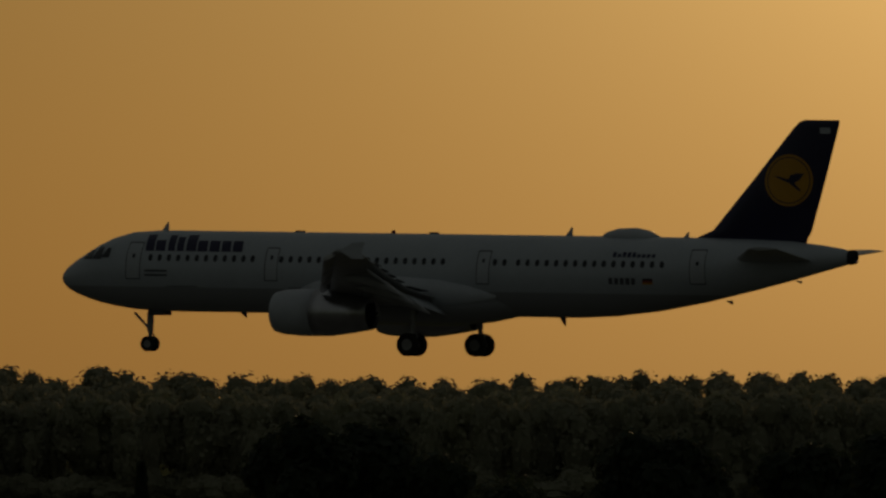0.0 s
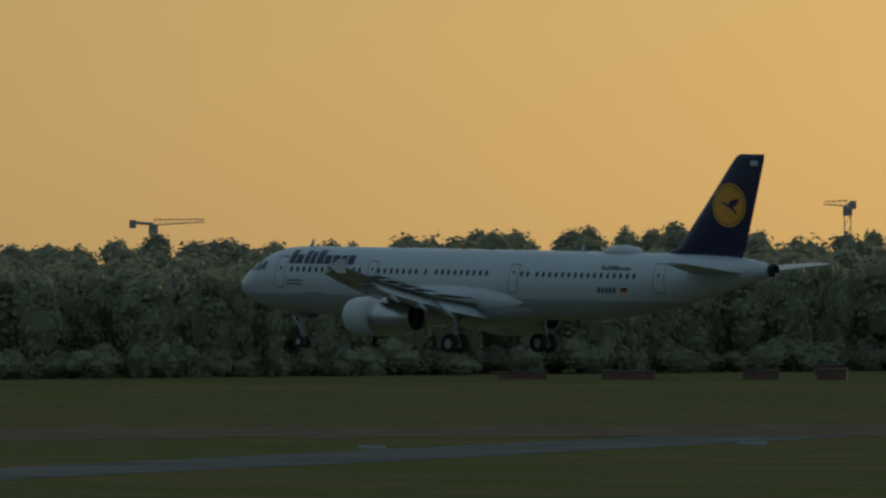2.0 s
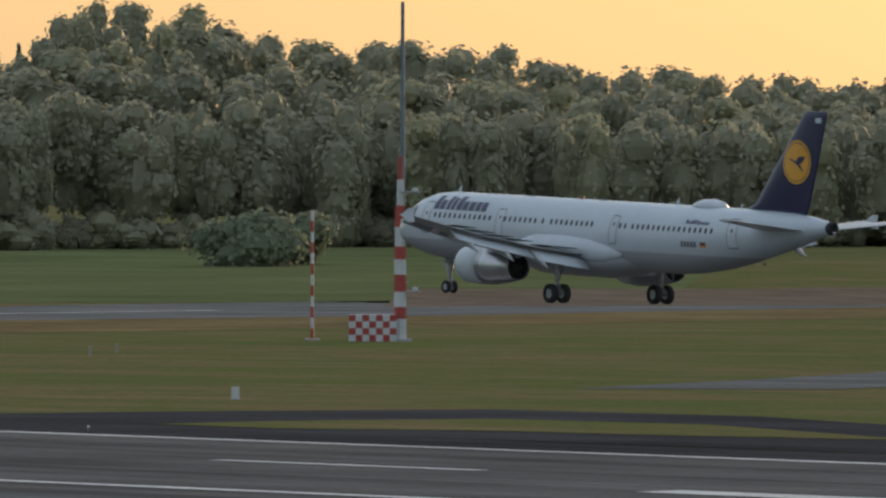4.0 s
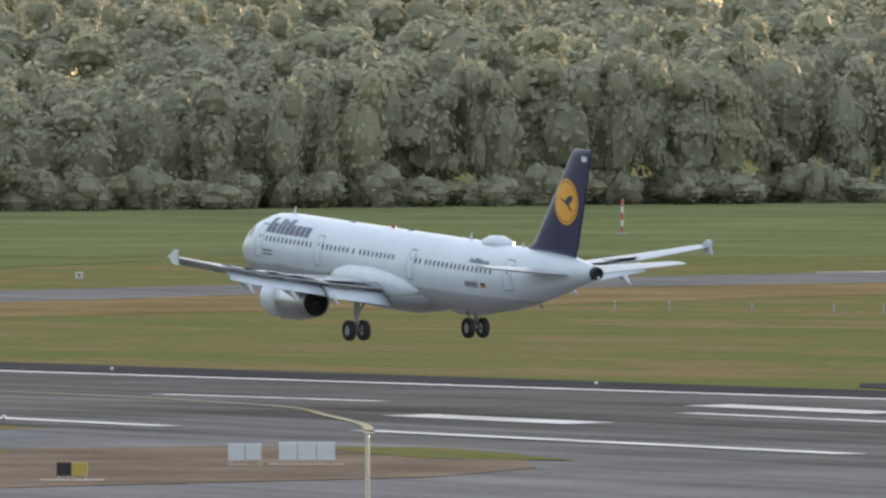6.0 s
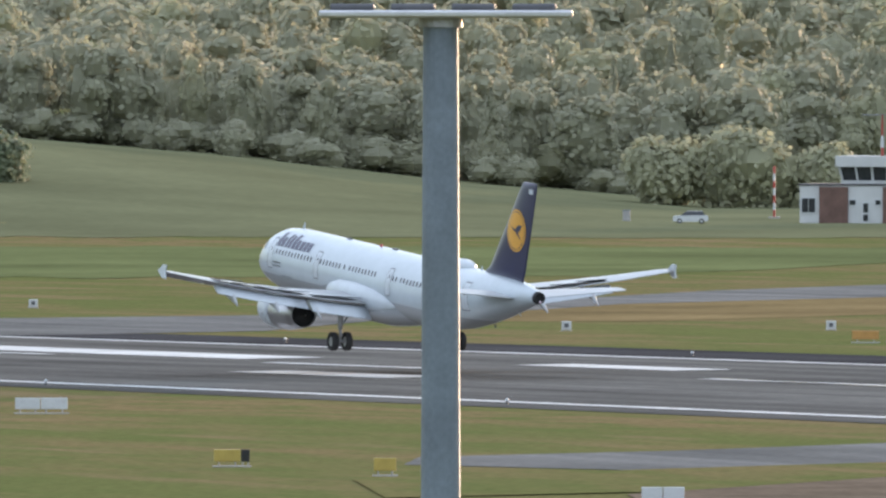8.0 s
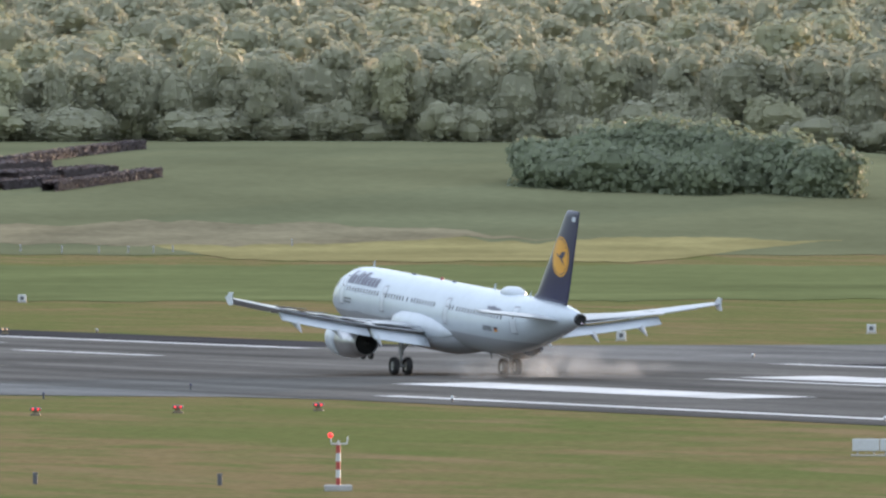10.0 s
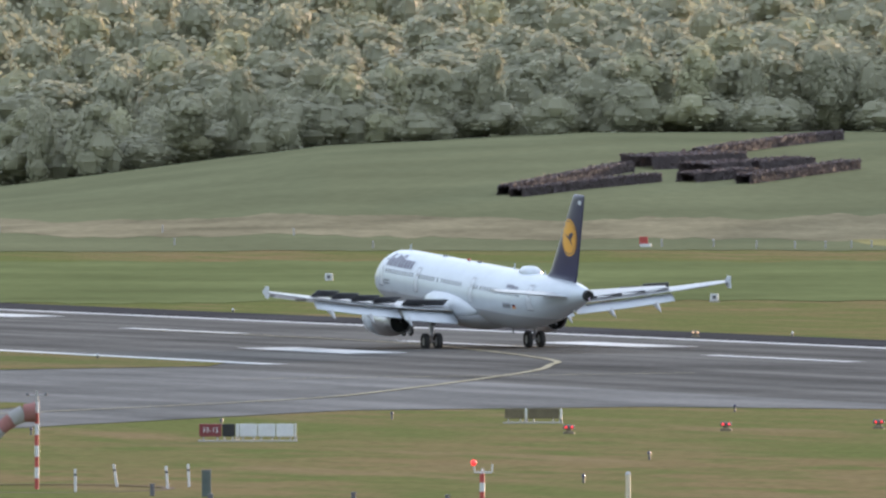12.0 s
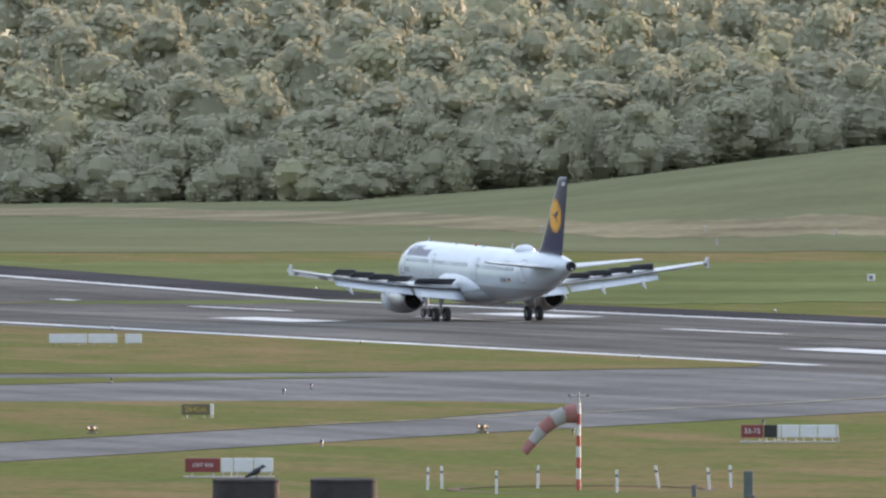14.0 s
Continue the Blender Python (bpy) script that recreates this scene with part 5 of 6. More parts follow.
def build_windsock(x, y, bearing):
    t = thing("windsock", facing(x, y, bearing), "red and white windsock drooping from a striped pole", "windsock")
    striped_pole(t, 4.0, 0.1, 8, 0.0)
    part("pole_top", rod((0, 0, 4.0), (0, 0, 4.5), 0.05), STEEL, t)
    part("crossbar", rod((-0.45, 0, 4.3), (0.45, 0, 4.3), 0.03), STEEL, t)
    for s in (-0.42, 0.42):
        part("small_lamp", mesh_of("small_lamp", *lathe([(0, 0.07), (0.08, 0.08), (0.14, 0)], "Z", 10), DARK_GREY, True), DARK_GREY, t, "", pose(s, 0, 4.3))
    axis = [(-0.05, 3.55), (-0.6, 3.5), (-1.15, 3.2), (-1.65, 2.75), (-2.1, 2.2), (-2.5, 1.72)]
    rad = [0.46, 0.4, 0.35, 0.3, 0.25, 0.21]
    for k in range(5):
        verts = []
        for i in range(4):
            f = i / 3
            cx, cz = (axis[k][0] * (1 - f) + axis[k + 1][0] * f), (axis[k][1] * (1 - f) + axis[k + 1][1] * f)
            r = rad[k] * (1 - f) + rad[k + 1] * f
            d = Vector((axis[k + 1][0] - axis[k][0], 0, axis[k + 1][1] - axis[k][1])).normalized()
            u = Vector((-d.z, 0, d.x))
            for j in range(16):
                a = 2 * math.pi * j / 16
                rr = r * (1 + 0.07 * math.sin(3 * a + k + i))
                verts.append((cx + u.x * rr * math.cos(a), rr * math.sin(a), cz + u.z * rr * math.cos(a)))
        faces = [(i * 16 + j, i * 16 + (j + 1) % 16, (i + 1) * 16 + (j + 1) % 16, (i + 1) * 16 + j) for i in range(3) for j in range(16)]
        mat = SOCK_RED if k % 2 == 0 else SOCK_WHITE
        part("sock_segment", mesh_of("sock_segment", verts, faces, mat, True), mat, t)


build_windsock(-659.9, 213.3, 72)
ring_bm = mesh_of("gravel_ring", *(lambda v: ([(6.2 * math.cos(2 * math.pi * k / 48), 6.2 * math.sin(2 * math.pi * k / 48), z) for z in (0.0, 0.04) for k in range(48)] +
                                               [(5.6 * math.cos(2 * math.pi * k / 48), 5.6 * math.sin(2 * math.pi * k / 48), 0.04) for k in range(48)],
                                               [(k, (k + 1) % 48, 48 + (k + 1) % 48, 48 + k) for k in range(48)] + [(48 + k, 48 + (k + 1) % 48, 96 + (k + 1) % 48, 96 + k) for k in range(48)]))(0), EARTH)
rg = new("kerb_ring", ring_bm)
rg.matrix_basis = facing(-660, 213.5, 0)
tagged(rg, "flat brown earth ring round the windsock", "kerb")
for i, (x, y, lean) in enumerate(((-662.3, 206.8, 2), (-663.9, 208.0, -1), (-655.0, 207.8, 0), (-663.2, 212.4, 1), (-654.8, 213.5, -1), (-662.1, 217.9, -9), (-657.7, 218.9, -5), (-660.9, 221.0, -3))):
    t = thing("marker_post", facing(x, y, 72) @ pose(0, 0, 0, 0, lean, 0), "white roadside marker post with dark bands", "post", "posts round the windsock")
    part("shaft", box(0.12, 0.12, 1.05, 0, 0, 0, 0.02), SIGN_WHITE, t)
    part("dark_band", box(0.126, 0.126, 0.12, 0, 0, 0.72), DARK_GREY, t)
for x, y, h in ((-645, 216.5, 1.15), (-647, 214.6, 0.5), (-632, 219, 0.45), (-634, 213, 0.4), (-628, 222, 0.4), (-606, 236, 0.5), (-612, 229, 0.5)):
    t = thing("junction_box", facing(x, y, 72), "dark green junction box on the grass", "box", "junction boxes")
    part("cabinet", box(0.42 if h > 1 else 0.22, 0.35 if h > 1 else 0.2, h, 0, 0, 0, 0.03), material("green_cabinet", (0.07, 0.09, 0.085), 0.6) if h > 1 else DARK_GREY, t)
    part("lid", box(0.46 if h > 1 else 0.25, 0.39 if h > 1 else 0.23, 0.05, 0, 0, h, 0.015), DARK_GREY, t)
for i, (x, y) in enumerate(((-952, 566), (-948, 569), (-929, 566), (-919, 568), (-921, 574), (-900, 573), (-890, 580), (-905, 592), (-1475, 545), (-1473, 550), (-1467, 552.5), (-1465, 556), (-1464, 559), (-1463, 561.5), (-1465, 564.5), (-1477, 583),
                            (-1520, 520), (-1500, 500), (-1540, 512), (-1480, 515), (-1560, 500))):
    t = thing("grass_marker", facing(x, y, 66), "small pale marker post on the grass", "post", "white grass markers")
    part("shaft", rod((0, 0, 0), (0, 0, 0.7), 0.1, 0.08, 10), CONCRETE, t)
    part("cap", mesh_of("cap", *lathe([(0.7, 0.13), (0.78, 0.12), (0.82, 0.0)], "Z", 10), CONCRETE, True), CONCRETE, t)
t = thing("warning_board", facing(-1475, 543, 68), "small red and white board beside the far track", "sign")
part("board", box(0.9, 0.12, 0.8, 0, 0, 0.3, 0.03), RED, t)
part("foot", box(1.2, 0.7, 0.35, 0.2, 0, 0, 0.05), SIGN_WHITE, t)


def lamp_post(x, y, h, bearing):
    t = thing("light_pole", facing(x, y, bearing), "slim pale pole standing by the apron", "pole", "slim apron poles")
    part("shaft", rod((0, 0, -0.1), (0, 0, h), 0.11, 0.085, 12), material("pale_cream_pole", (0.5, 0.44, 0.33), 0.6, vary=0.12), t)
    part("foot_plate", box(0.5, 0.5, 0.06, 0, 0, 0, 0.015), STEEL, t)
    part("cap", mesh_of("cap", *lathe([(h - 0.02, 0.1), (h + 0.06, 0.08), (h + 0.09, 0.0)], "Z", 12), STEEL, True), STEEL, t)


POLE_A = (147.74 - 600 * math.sin(radians(61.15)), -63.65 + 600 * math.cos(radians(61.15)))
lamp_post(*POLE_A, 5.35, 61)
POLE_B = (21.6 - 560 * math.sin(radians(69.85)), -7.9 + 560 * math.cos(radians(69.85)))
lamp_post(*POLE_B, 24 - 560 * (808 - 7) / 26810 - ground_z(*POLE_B), 70)


def high_mast(x, y, top, bearing):
    """A tall steel mast with a flat platform of floodlights."""
    t = thing("floodlight_mast", facing(x, y, bearing), "tall galvanised floodlight mast with a flat lamp head", "light mast")
    z0 = ground_z(x, y)
    part("shaft", rod((0, 0, -0.3), (0, 0, top - z0), 0.42, 0.32, 20), ZINC, t)
    part("collar", rod((0, 0, top - z0 - 0.05), (0, 0, top - z0 + 0.12), 0.4, 0.4, 20), STEEL, t)
    head = box(4.6, 1.4, 0.14, 0.1, 0, top - z0 + 0.12, 0.04)
    part("lamp_head", head, BARE, t, "flat grey lamp head")
    for k in range(4):
        part("floodlight", box(0.8, 0.9, 0.12, -1.6 + 1.1 * k, 0, top - z0 + 0.26, 0.04), DARK_GREY, t)


MAST = (134.41 - 300 * math.sin(radians(64.69)), -56.76 + 300 * math.cos(radians(64.69)))
high_mast(*MAST, 23.68, 64)


# checkered equipment mast
def radio_mast(x, y, bearing):
    t = thing("radio_mast", facing(x, y, bearing), "red and white banded equipment mast with side platforms", "mast")
    part("footing", box(2.2, 2.0, 0.3, 0, 0, -0.05, 0.05), CONCRETE, t)
    for k, (z0, z1, r) in enumerate(((0.2, 2.1, 0.62), (2.1, 3.2, 0.62), (3.2, 4.6, 0.62), (4.6, 6.2, 0.6), (6.2, 7.6, 0.6), (7.6, 8.8, 0.58), (8.8, 10.6, 0.55), (10.6, 12.6, 0.5), (12.6, 15.0, 0.35), (15.0, 17.1, 0.22))):
        part("band", rod((0, 0, z0), (0, 0, z1), r, r * 0.97, 10), (SIGN_WHITE, RED)[k % 2], t)
    for z in (4.6, 9.2, 13.8):
        part("platform", box(1.9, 1.0, 0.1, 0.9, 0, z, 0.02), STEEL, t)
        part("instrument", box(0.5, 0.4, 0.35, 1.4, 0, z + 0.1, 0.05), SIGN_WHITE, t)
    c = thing("equipment_shelter", facing(x - 1.3, y - 2.2, bearing), "equipment box painted in red and white checks", "shelter")
    part("core", box(4.4, 1.8, 2.5, 0, 0, 0, 0.03), SIGN_WHITE, c)
    for i in range(7):
        for k in range(4):
            part("check_panel", box(0.62, 0.04, 0.6, -1.89 + 0.63 * i, -0.92, 0.03 + 0.62 * k, 0.006), RED if (i + k) % 2 else SIGN_WHITE, c)


radio_mast(-955, 654, 57)
for x, y, h, n in ((-967, 652, 12.0, 12), (-1471, 864, 4.2, 5), (-1532, 774, 6.2, 7)):
    t = thing("striped_pole", facing(x, y, 60), "slim red and white banded pole on the grass", "pole", "banded poles")
    part("footing", box(1.4, 1.2, 0.25, 0, 0, -0.05, 0.05), CONCRETE, t)
    striped_pole(t, h, 0.16, n, 0.15)


# watch-house by the far grass
def window_unit(name, w, h, parent, m, panes=2, frame_mat=None):
    f = part(name, box(w + 0.16, 0.1, h + 0.16, 0, 0, -0.08, 0.01), frame_mat or SIGN_WHITE, parent, "", m)
    pw = w / panes
    for k in range(panes):
        part("pane", box(pw - 0.07, 0.03, h - 0.04, -w / 2 + pw * (k + 0.5), -0.055, 0.02), GLASS, f)
    return f


def build_watch_house(x, y, bearing):
    t = thing("watch_house", facing(x, y, bearing), "low white and brown watch-house with a glazed lookout cab", "building")
    part("wall_block", box(19.2, 8, 4.5, 0, 4.0, 0, 0.04), RENDER_WHITE, t, "white rendered ground floor")
    for x0, w in ((-5.4, 3.5), (2.4, 3.6)):
        part("brick_panel", box(w, 0.3, 4.35, x0, -0.13, 0.0, 0.02), BRICK_BROWN, t, "dark brown brick panel")
    part("roof", box(19.5, 8.3, 0.22, 0, 4.0, 4.5, 0.03), ROOFING, t)
    for x0, w, h, n in ((-8.5, 1.7, 1.7, 2), (6.4, 2.1, 1.8, 3), (-3.1, 0.8, 0.6, 1), (0.0, 0.7, 0.6, 1)):
        window_unit("window", w, h, t, pose(x0, -0.04, 1.3 if h > 1 else 2.2), n)
    d = part("door", box(1.0, 0.1, 2.6, -1.5, -0.05, 0.02, 0.02), SIGN_WHITE, t, "white glazed door")
    part("door_pane", box(0.6, 0.03, 1.1, -1.5, -0.115, 1.3), GLASS, d)
    part("door_pane", box(0.6, 0.03, 0.8, -1.5, -0.115, 0.3), GLASS, d)
    part("notice", box(1.0, 0.05, 0.7, 3.2, -0.3, 1.4, 0.01), SIGN_WHITE, t)
    # lookout cab with outward-leaning panes
    secs = [[(-4.7 - o, 1.0 - o, z), (4.7 + o, 1.0 - o, z), (4.7 + o, 6.0 + o, z), (-4.7 - o, 6.0 + o, z)] for z, o in ((4.7, 0), (5.1, 0.05))]
    part("cab_base", solid("cab_base", secs, RENDER_WHITE, False), RENDER_WHITE, t)
    secs = [[(-4.6 - o, 1.1 - o, z), (4.6 + o, 1.1 - o, z), (4.6 + o, 5.9 + o, z), (-4.6 - o, 5.9 + o, z)] for z, o in ((5.1, 0), (6.7, 0.35))]
    part("cab_glazing", solid("cab_glazing", secs, GLASS, False), GLASS, t, "dark leaning lookout glazing")
    for k in range(6):
        xx = -4.6 + 9.2 * k / 5
        part("mullion", rod((xx, 1.05, 5.1), (xx * 1.07, 0.7, 6.7), 0.16, 0.16, 4), SIGN_WHITE, t)
    part("cab_roof", box(10.6, 6.6, 1.3, 0, 3.5, 6.7, 0.06), RENDER_WHITE, t, "deep white roof edge")
    bm = rod((0, 2, 8.0), (0, 2, 12.9), 0.16, 0.1)
    part("roof_mast", bm, RED, t)
    part("mast_collar", rod((0, 2, 9.0), (0, 2, 10.4), 0.2, 0.18), SIGN_WHITE, t)
    part("aerial", box(5.0, 0.12, 0.12, 0, 2, 12.8, 0.02), STEEL, t)
    part("aerial_stand", box(1.6, 1.2, 2.6, 5.2, 3, 6.0, 0.04), SIGN_WHITE, t)
    panel = part("aerial_panel", box(2.9, 0.35, 3.1, 0, 0, 0, 0.05), CONCRETE, t, "pale grey ribbed aerial panel", pose(5.9, 2.6, 6.9, 0, 8, -25))
    for k in range(6):
        part("rib", box(0.08, 0.1, 3.0, -1.2 + 0.48 * k, -0.22, 0.05, 0.01), SIGN_WHITE, panel)
    part("side_wall", box(0.3, 7.0, 4.3, 9.75, 4.0, 0.0, 0.03), BRICK_BROWN, t, "brown brick end wall")
    part("carport_roof", box(6.4, 6.0, 0.3, 12.6, 4, 3.2, 0.03), BRICK_BROWN, t, "flat carport roof")
    for xx in (10.6, 13.0, 15.4):
        for yy in (1.4, 6.6):
            part("carport_post", rod((xx, yy, 0), (xx, yy, 3.2), 0.09, 0.09, 8), STEEL, t)


build_watch_house(-1487.6, 765.6, 49)


def build_car(x, y, bearing, label):
    t = thing("car", facing(x, y, bearing), label, "car")
    secs = []
    for xx, lo, hi, w in ((-2.1, 0.45, 0.85, 0.75), (-1.9, 0.3, 0.95, 0.85), (-0.9, 0.28, 1.0, 0.88), (0.8, 0.28, 1.02, 0.88), (1.9, 0.3, 1.0, 0.85), (2.1, 0.45, 0.9, 0.78)):
        secs.append([(xx, -w, lo), (xx, w, lo), (xx, w, hi), (xx, -w, hi)])
    part("body", solid("body", secs, SIGN_WHITE, False), SIGN_WHITE, t, "pale car body")
    secs = [[(a, -0.78, 0.98), (c, -0.65, 1.5), (c, 0.65, 1.5), (a, 0.78, 0.98)] for a, c in ((-1.2, -0.5), (1.8, 1.4))]
    part("cabin", solid("cabin", secs, GLASS, False), GLASS, t, "dark glazed cabin")
    part("roof", box(1.9, 1.3, 0.06, 0.45, 0, 1.48, 0.02), SIGN_WHITE, t)
    for xx in (-1.3, 1.3):
        for yy in (-0.8, 0.8):
            wheel(0.32, 0.2, t, xx, yy, 0.32)


build_car(-1496, 779, 62, "pale car parked under the carport")
build_car(-1494, 744, 64, "white car parked on the far grass")
for i, (x, y, w) in enumerate(((-1364.5, 714, 2.1), (-1360, 705, 0.7), (-1501, 739, 0.9), (-1505, 728, 0.9))):
    t = thing("utility_cabinet", facing(x, y, 62), "pale grey utility cabinet on the grass", "cabinet", "utility cabinets")
    part("body", box(w, 0.9, 1.2, 0, 0, 0.05, 0.04), SIGN_WHITE if i % 2 else CONCRETE, t)
    part("lid", box(w + 0.1, 1.0, 0.08, 0, 0, 1.25, 0.02), ZINC, t)
    part("plinth", box(w + 0.15, 1.05, 0.1, 0, 0, -0.03, 0.01), CONCRETE, t)


# control tower beyond the woods
def build_tower(bearing, d):
    x, y = -d * math.sin(radians(bearing)) + 192, d * math.cos(radians(bearing)) - 89
    t = thing("control_tower", facing(x, y, bearing), "pale concrete control tower flaring towards its cab above the woods", "tower")
    prof = [(0, 2.4), (26, 2.1), (33, 2.1), (36.5, 2.9), (42, 3.2)]
    part("shaft", mesh_of("shaft", *lathe(prof, "Z", 20), RENDER_WHITE, True), RENDER_WHITE, t)
    part("cab_glass", mesh_of("cab_glass", *lathe([(42, 3.0), (45, 3.6)], "Z", 16), GLASS), GLASS, t)
    part("cab_roof", mesh_of("cab_roof", *lathe([(45, 3.9), (45.8, 3.8), (46.3, 0)], "Z", 16), RENDER_WHITE), RENDER_WHITE, t)
    part("emblem_panel", box(1.6, 0.1, 1.8, -0.3, -2.3, 34.0, 0.02), NAVY, t, "blue panel on the shaft")


build_tower(58.89, 2520)
t = thing("tall_mast", facing(-1900 * math.sin(radians(57.06)) + 192, 1900 * math.cos(radians(57.06)) - 89, 57), "tall thin grey mast before the woods", "mast")
part("shaft", rod((0, 0, 0), (0, 0, 36), 0.36, 0.24, 12), ZINC, t)
part("stay_plate", box(1.2, 1.2, 0.2, 0, 0, 0, 0.03), CONCRETE, t)

# telecom tower and cranes behind the woods
x, y = spot(3, 1.526, 2880)
t = thing("telecom_tower", facing(x, y, 48), "lattice telecom tower with platforms above the trees", "tower")
bm = bmesh.new()
for a in range(3):
    q = 2 * math.pi * a / 3
    rod((1.1 * math.cos(q), 1.1 * math.sin(q), 0), (0.4 * math.cos(q), 0.4 * math.sin(q), 29), 0.14, 0.1, 6, bm)
    for z in range(0, 28, 2):
        q2 = 2 * math.pi * (a + 1) / 3
        r0, r1 = 1.1 - 0.7 * z / 29, 1.1 - 0.7 * (z + 2) / 29
        rod((r0 * math.cos(q), r0 * math.sin(q), z), (r1 * math.cos(q2), r1 * math.sin(q2), z + 2), 0.06, 0.06, 5, bm)
part("lattice", bm, STEEL, t)
for z, r in ((20, 1.7), (23.5, 1.4), (26, 0.7)):
    part("platform", mesh_of("platform", *lathe([(z, 0.1), (z, r), (z + 0.35, r), (z + 0.35, 0.1)], "Z", 12), STEEL), STEEL, t)
part("aerial", rod((0, 0, 25), (0, 0, 31), 0.45, 0.4, 10), STEEL, t)


def build_crane(x, y, z_jib, jib, counter, bearing, label):
    t = thing("tower_crane", facing(x, y, bearing), label, "crane", "cranes behind the woods")
    z = z_jib - ground_z(x, y)
    bm = bmesh.new()
    for sx in (-0.6, 0.6):
        for sy in (-0.6, 0.6):
            rod((sx, sy, 0), (sx, sy, z), 0.1, 0.1, 5, bm)
    for k in range(int(z // 2)):
        rod((-0.6, -0.6, 2 * k), (0.6, -0.6, 2 * k + 2), 0.06, 0.06, 5, bm)
    part("mast", bm, STEEL, t)
    bm = bmesh.new()
    s = 1 if jib > 0 else -1
    rod((0, 0, z), (jib, 0, z + abs(jib) * 0.06), 0.12, 0.1, 5, bm)
    rod((0, -0.5, z + 1.1), (jib, -0.3, z + abs(jib) * 0.06 + 0.5), 0.1, 0.08, 5, bm)
    n = int(abs(jib))
    for k in range(n):
        rod((jib * k / n, -0.2, z + abs(jib) * 0.06 * k / n), (jib * (k + 0.5) / n, -0.4, z + 1.0 + abs(jib) * 0.05 * k / n), 0.06, 0.06, 5, bm)
    part("jib", bm, STEEL, t)
    part("counter_jib", rod((0, 0, z + 0.2), (-s * counter, 0, z + 0.5), 0.3, 0.3, 6), STEEL, t)
    part("ballast", box(1.3, 1.0, 1.6, -s * counter, 0, z - 0.6, 0.05), CONCRETE, t)
    part("machine_house", box(1.8, 1.4, 1.8, 0, 0, z - 1.9, 0.05), STEEL, t)


x, y = spot(4, -1.095, 2920)
build_crane(x, y, 24.5, 10.0, 4.0, 51, "grey tower crane with a lattice jib above the trees")
x, y = spot(4, 1.53, 2920)
build_crane(x, y, 28.2, -4.6, 1.0, 50, "far tower crane above the trees")


# low buildings at the edge of the field
def build_block(x, y, bearing, w, depth, h, wall, label, storeys, per_row, win_w, extra=None):
    t = thing("building", facing(x, y, bearing), label, "building", "low airport buildings")
    part("wall", box(w, depth, h, 0, depth / 2, -0.3, 0.05), wall, t)
    part("roof", box(w + 0.3, depth + 0.3, 0.25, 0, depth / 2, h - 0.3, 0.04), ROOFING, t)
    for s in range(storeys):
        z = 0.6 + s * (h / storeys)
        for k in range(per_row):
            window_unit("window", win_w, 1.3, t, pose(-w / 2 + w * (k + 0.6) / (per_row + 0.2), -0.04, z), 2, wall)
    if extra:
        for bx, by, bw, bd, bh in extra:
            part("roof_box", box(bw, bd, bh, bx, by, h - 0.1, 0.05), ROOFING, t, "plant room on the flat roof")
    for k in range(int(w // 4)):
        part("roof_unit", box(0.8, 0.9, 0.5, -w / 2 + 2 + 4 * k, depth * 0.35, h - 0.08, 0.08), ZINC, t)
    return t


x, y = spot(2, -0.505, 1560)
build_block(x, y, 47, 10.2, 12, 6.9, RENDER_WHITE, "small white rendered block with dark square windows", 2, 5, 0.9)
x, y = spot(2, 0.306, 1580)
bl = build_block(x, y, 47, 27.5, 16, 6.2, CONCRETE, "long grey low wing of an office building", 1, 10, 1.4)
x, y = spot(2, 0.628, 1600)
bl = build_block(x, y, 47, 26.6, 14, 10.1, BRICK_BROWN, "brown three-storey office block with a flat roof and plant room", 2, 9, 1.5, [(-5.6, 6, 7.2, 6, 2.2)])
part("roof_mast", rod((10.3, 3, 9.9), (10.3, 3, 16), 0.18, 0.1, 8), STEEL, bl)
part("roof_mast", rod((6.4, 3, 9.9), (6.4, 3, 15.4), 0.08, 0.06, 8), STEEL, bl)
part("railing", box(26, 0.06, 0.06, 0, 0.3, 10.8), STEEL, bl)
for k in range(15):
    part("railing_post", rod((-13 + 1.85 * k, 0.3, 9.9), (-13 + 1.85 * k, 0.3, 10.8), 0.035, 0.035, 6), STEEL, bl)
x, y = spot(3, 1.316, 1500)
build_block(x, y, 48, 12.6, 8, 1.7, RED, "low red flat-roofed store with small roof units", 1, 0, 1)
x, y = spot(1, 1.27, 1450)
build_block(x, y, 44, 21, 14, 8.6, CONCRETE, "pale grey flat-roofed hall beside dark trees", 2, 7, 1.2)
for px, d, w, h, wall, label in ((-0.485, 2590, 16.2, 8.8, ROOFING, "dark plain hangar block"), (0.124, 2590, 19.6, 5.3, CONCRETE, "low grey shed with a flat roof")):
    x, y = spot(1, px, d)
    build_block(x, y, 45, w, 10, h, wall, label, 1, 0, 1)
for row, px, d, w, h in ((2, -0.5, 2740, 7, 2.2), (2, 0.18, 2740, 4.5, 2.4), (4, 1.2, 2560, 6, 1.6), (4, 0.7, 2560, 9, 1.5), (4, 0.3, 2560, 8, 1.3), (4, 1.47, 2550, 5, 1.9), (3, -0.44, 2640, 5, 2.0), (3, 1.55, 2640, 7, 2)):
    x, y = spot(row, px, d)
    t = thing("shed", facing(x, y, 48), "low dull brown shed at the foot of the woods", "shed", "sheds by the woods")
    part("wall", box(w, 4, h, 0, 2, -0.2, 0.05), BRICK_BROWN, t)
    part("roof", box(w + 0.3, 4.3, 0.2, 0, 2, h - 0.2, 0.03), ROOFING, t)
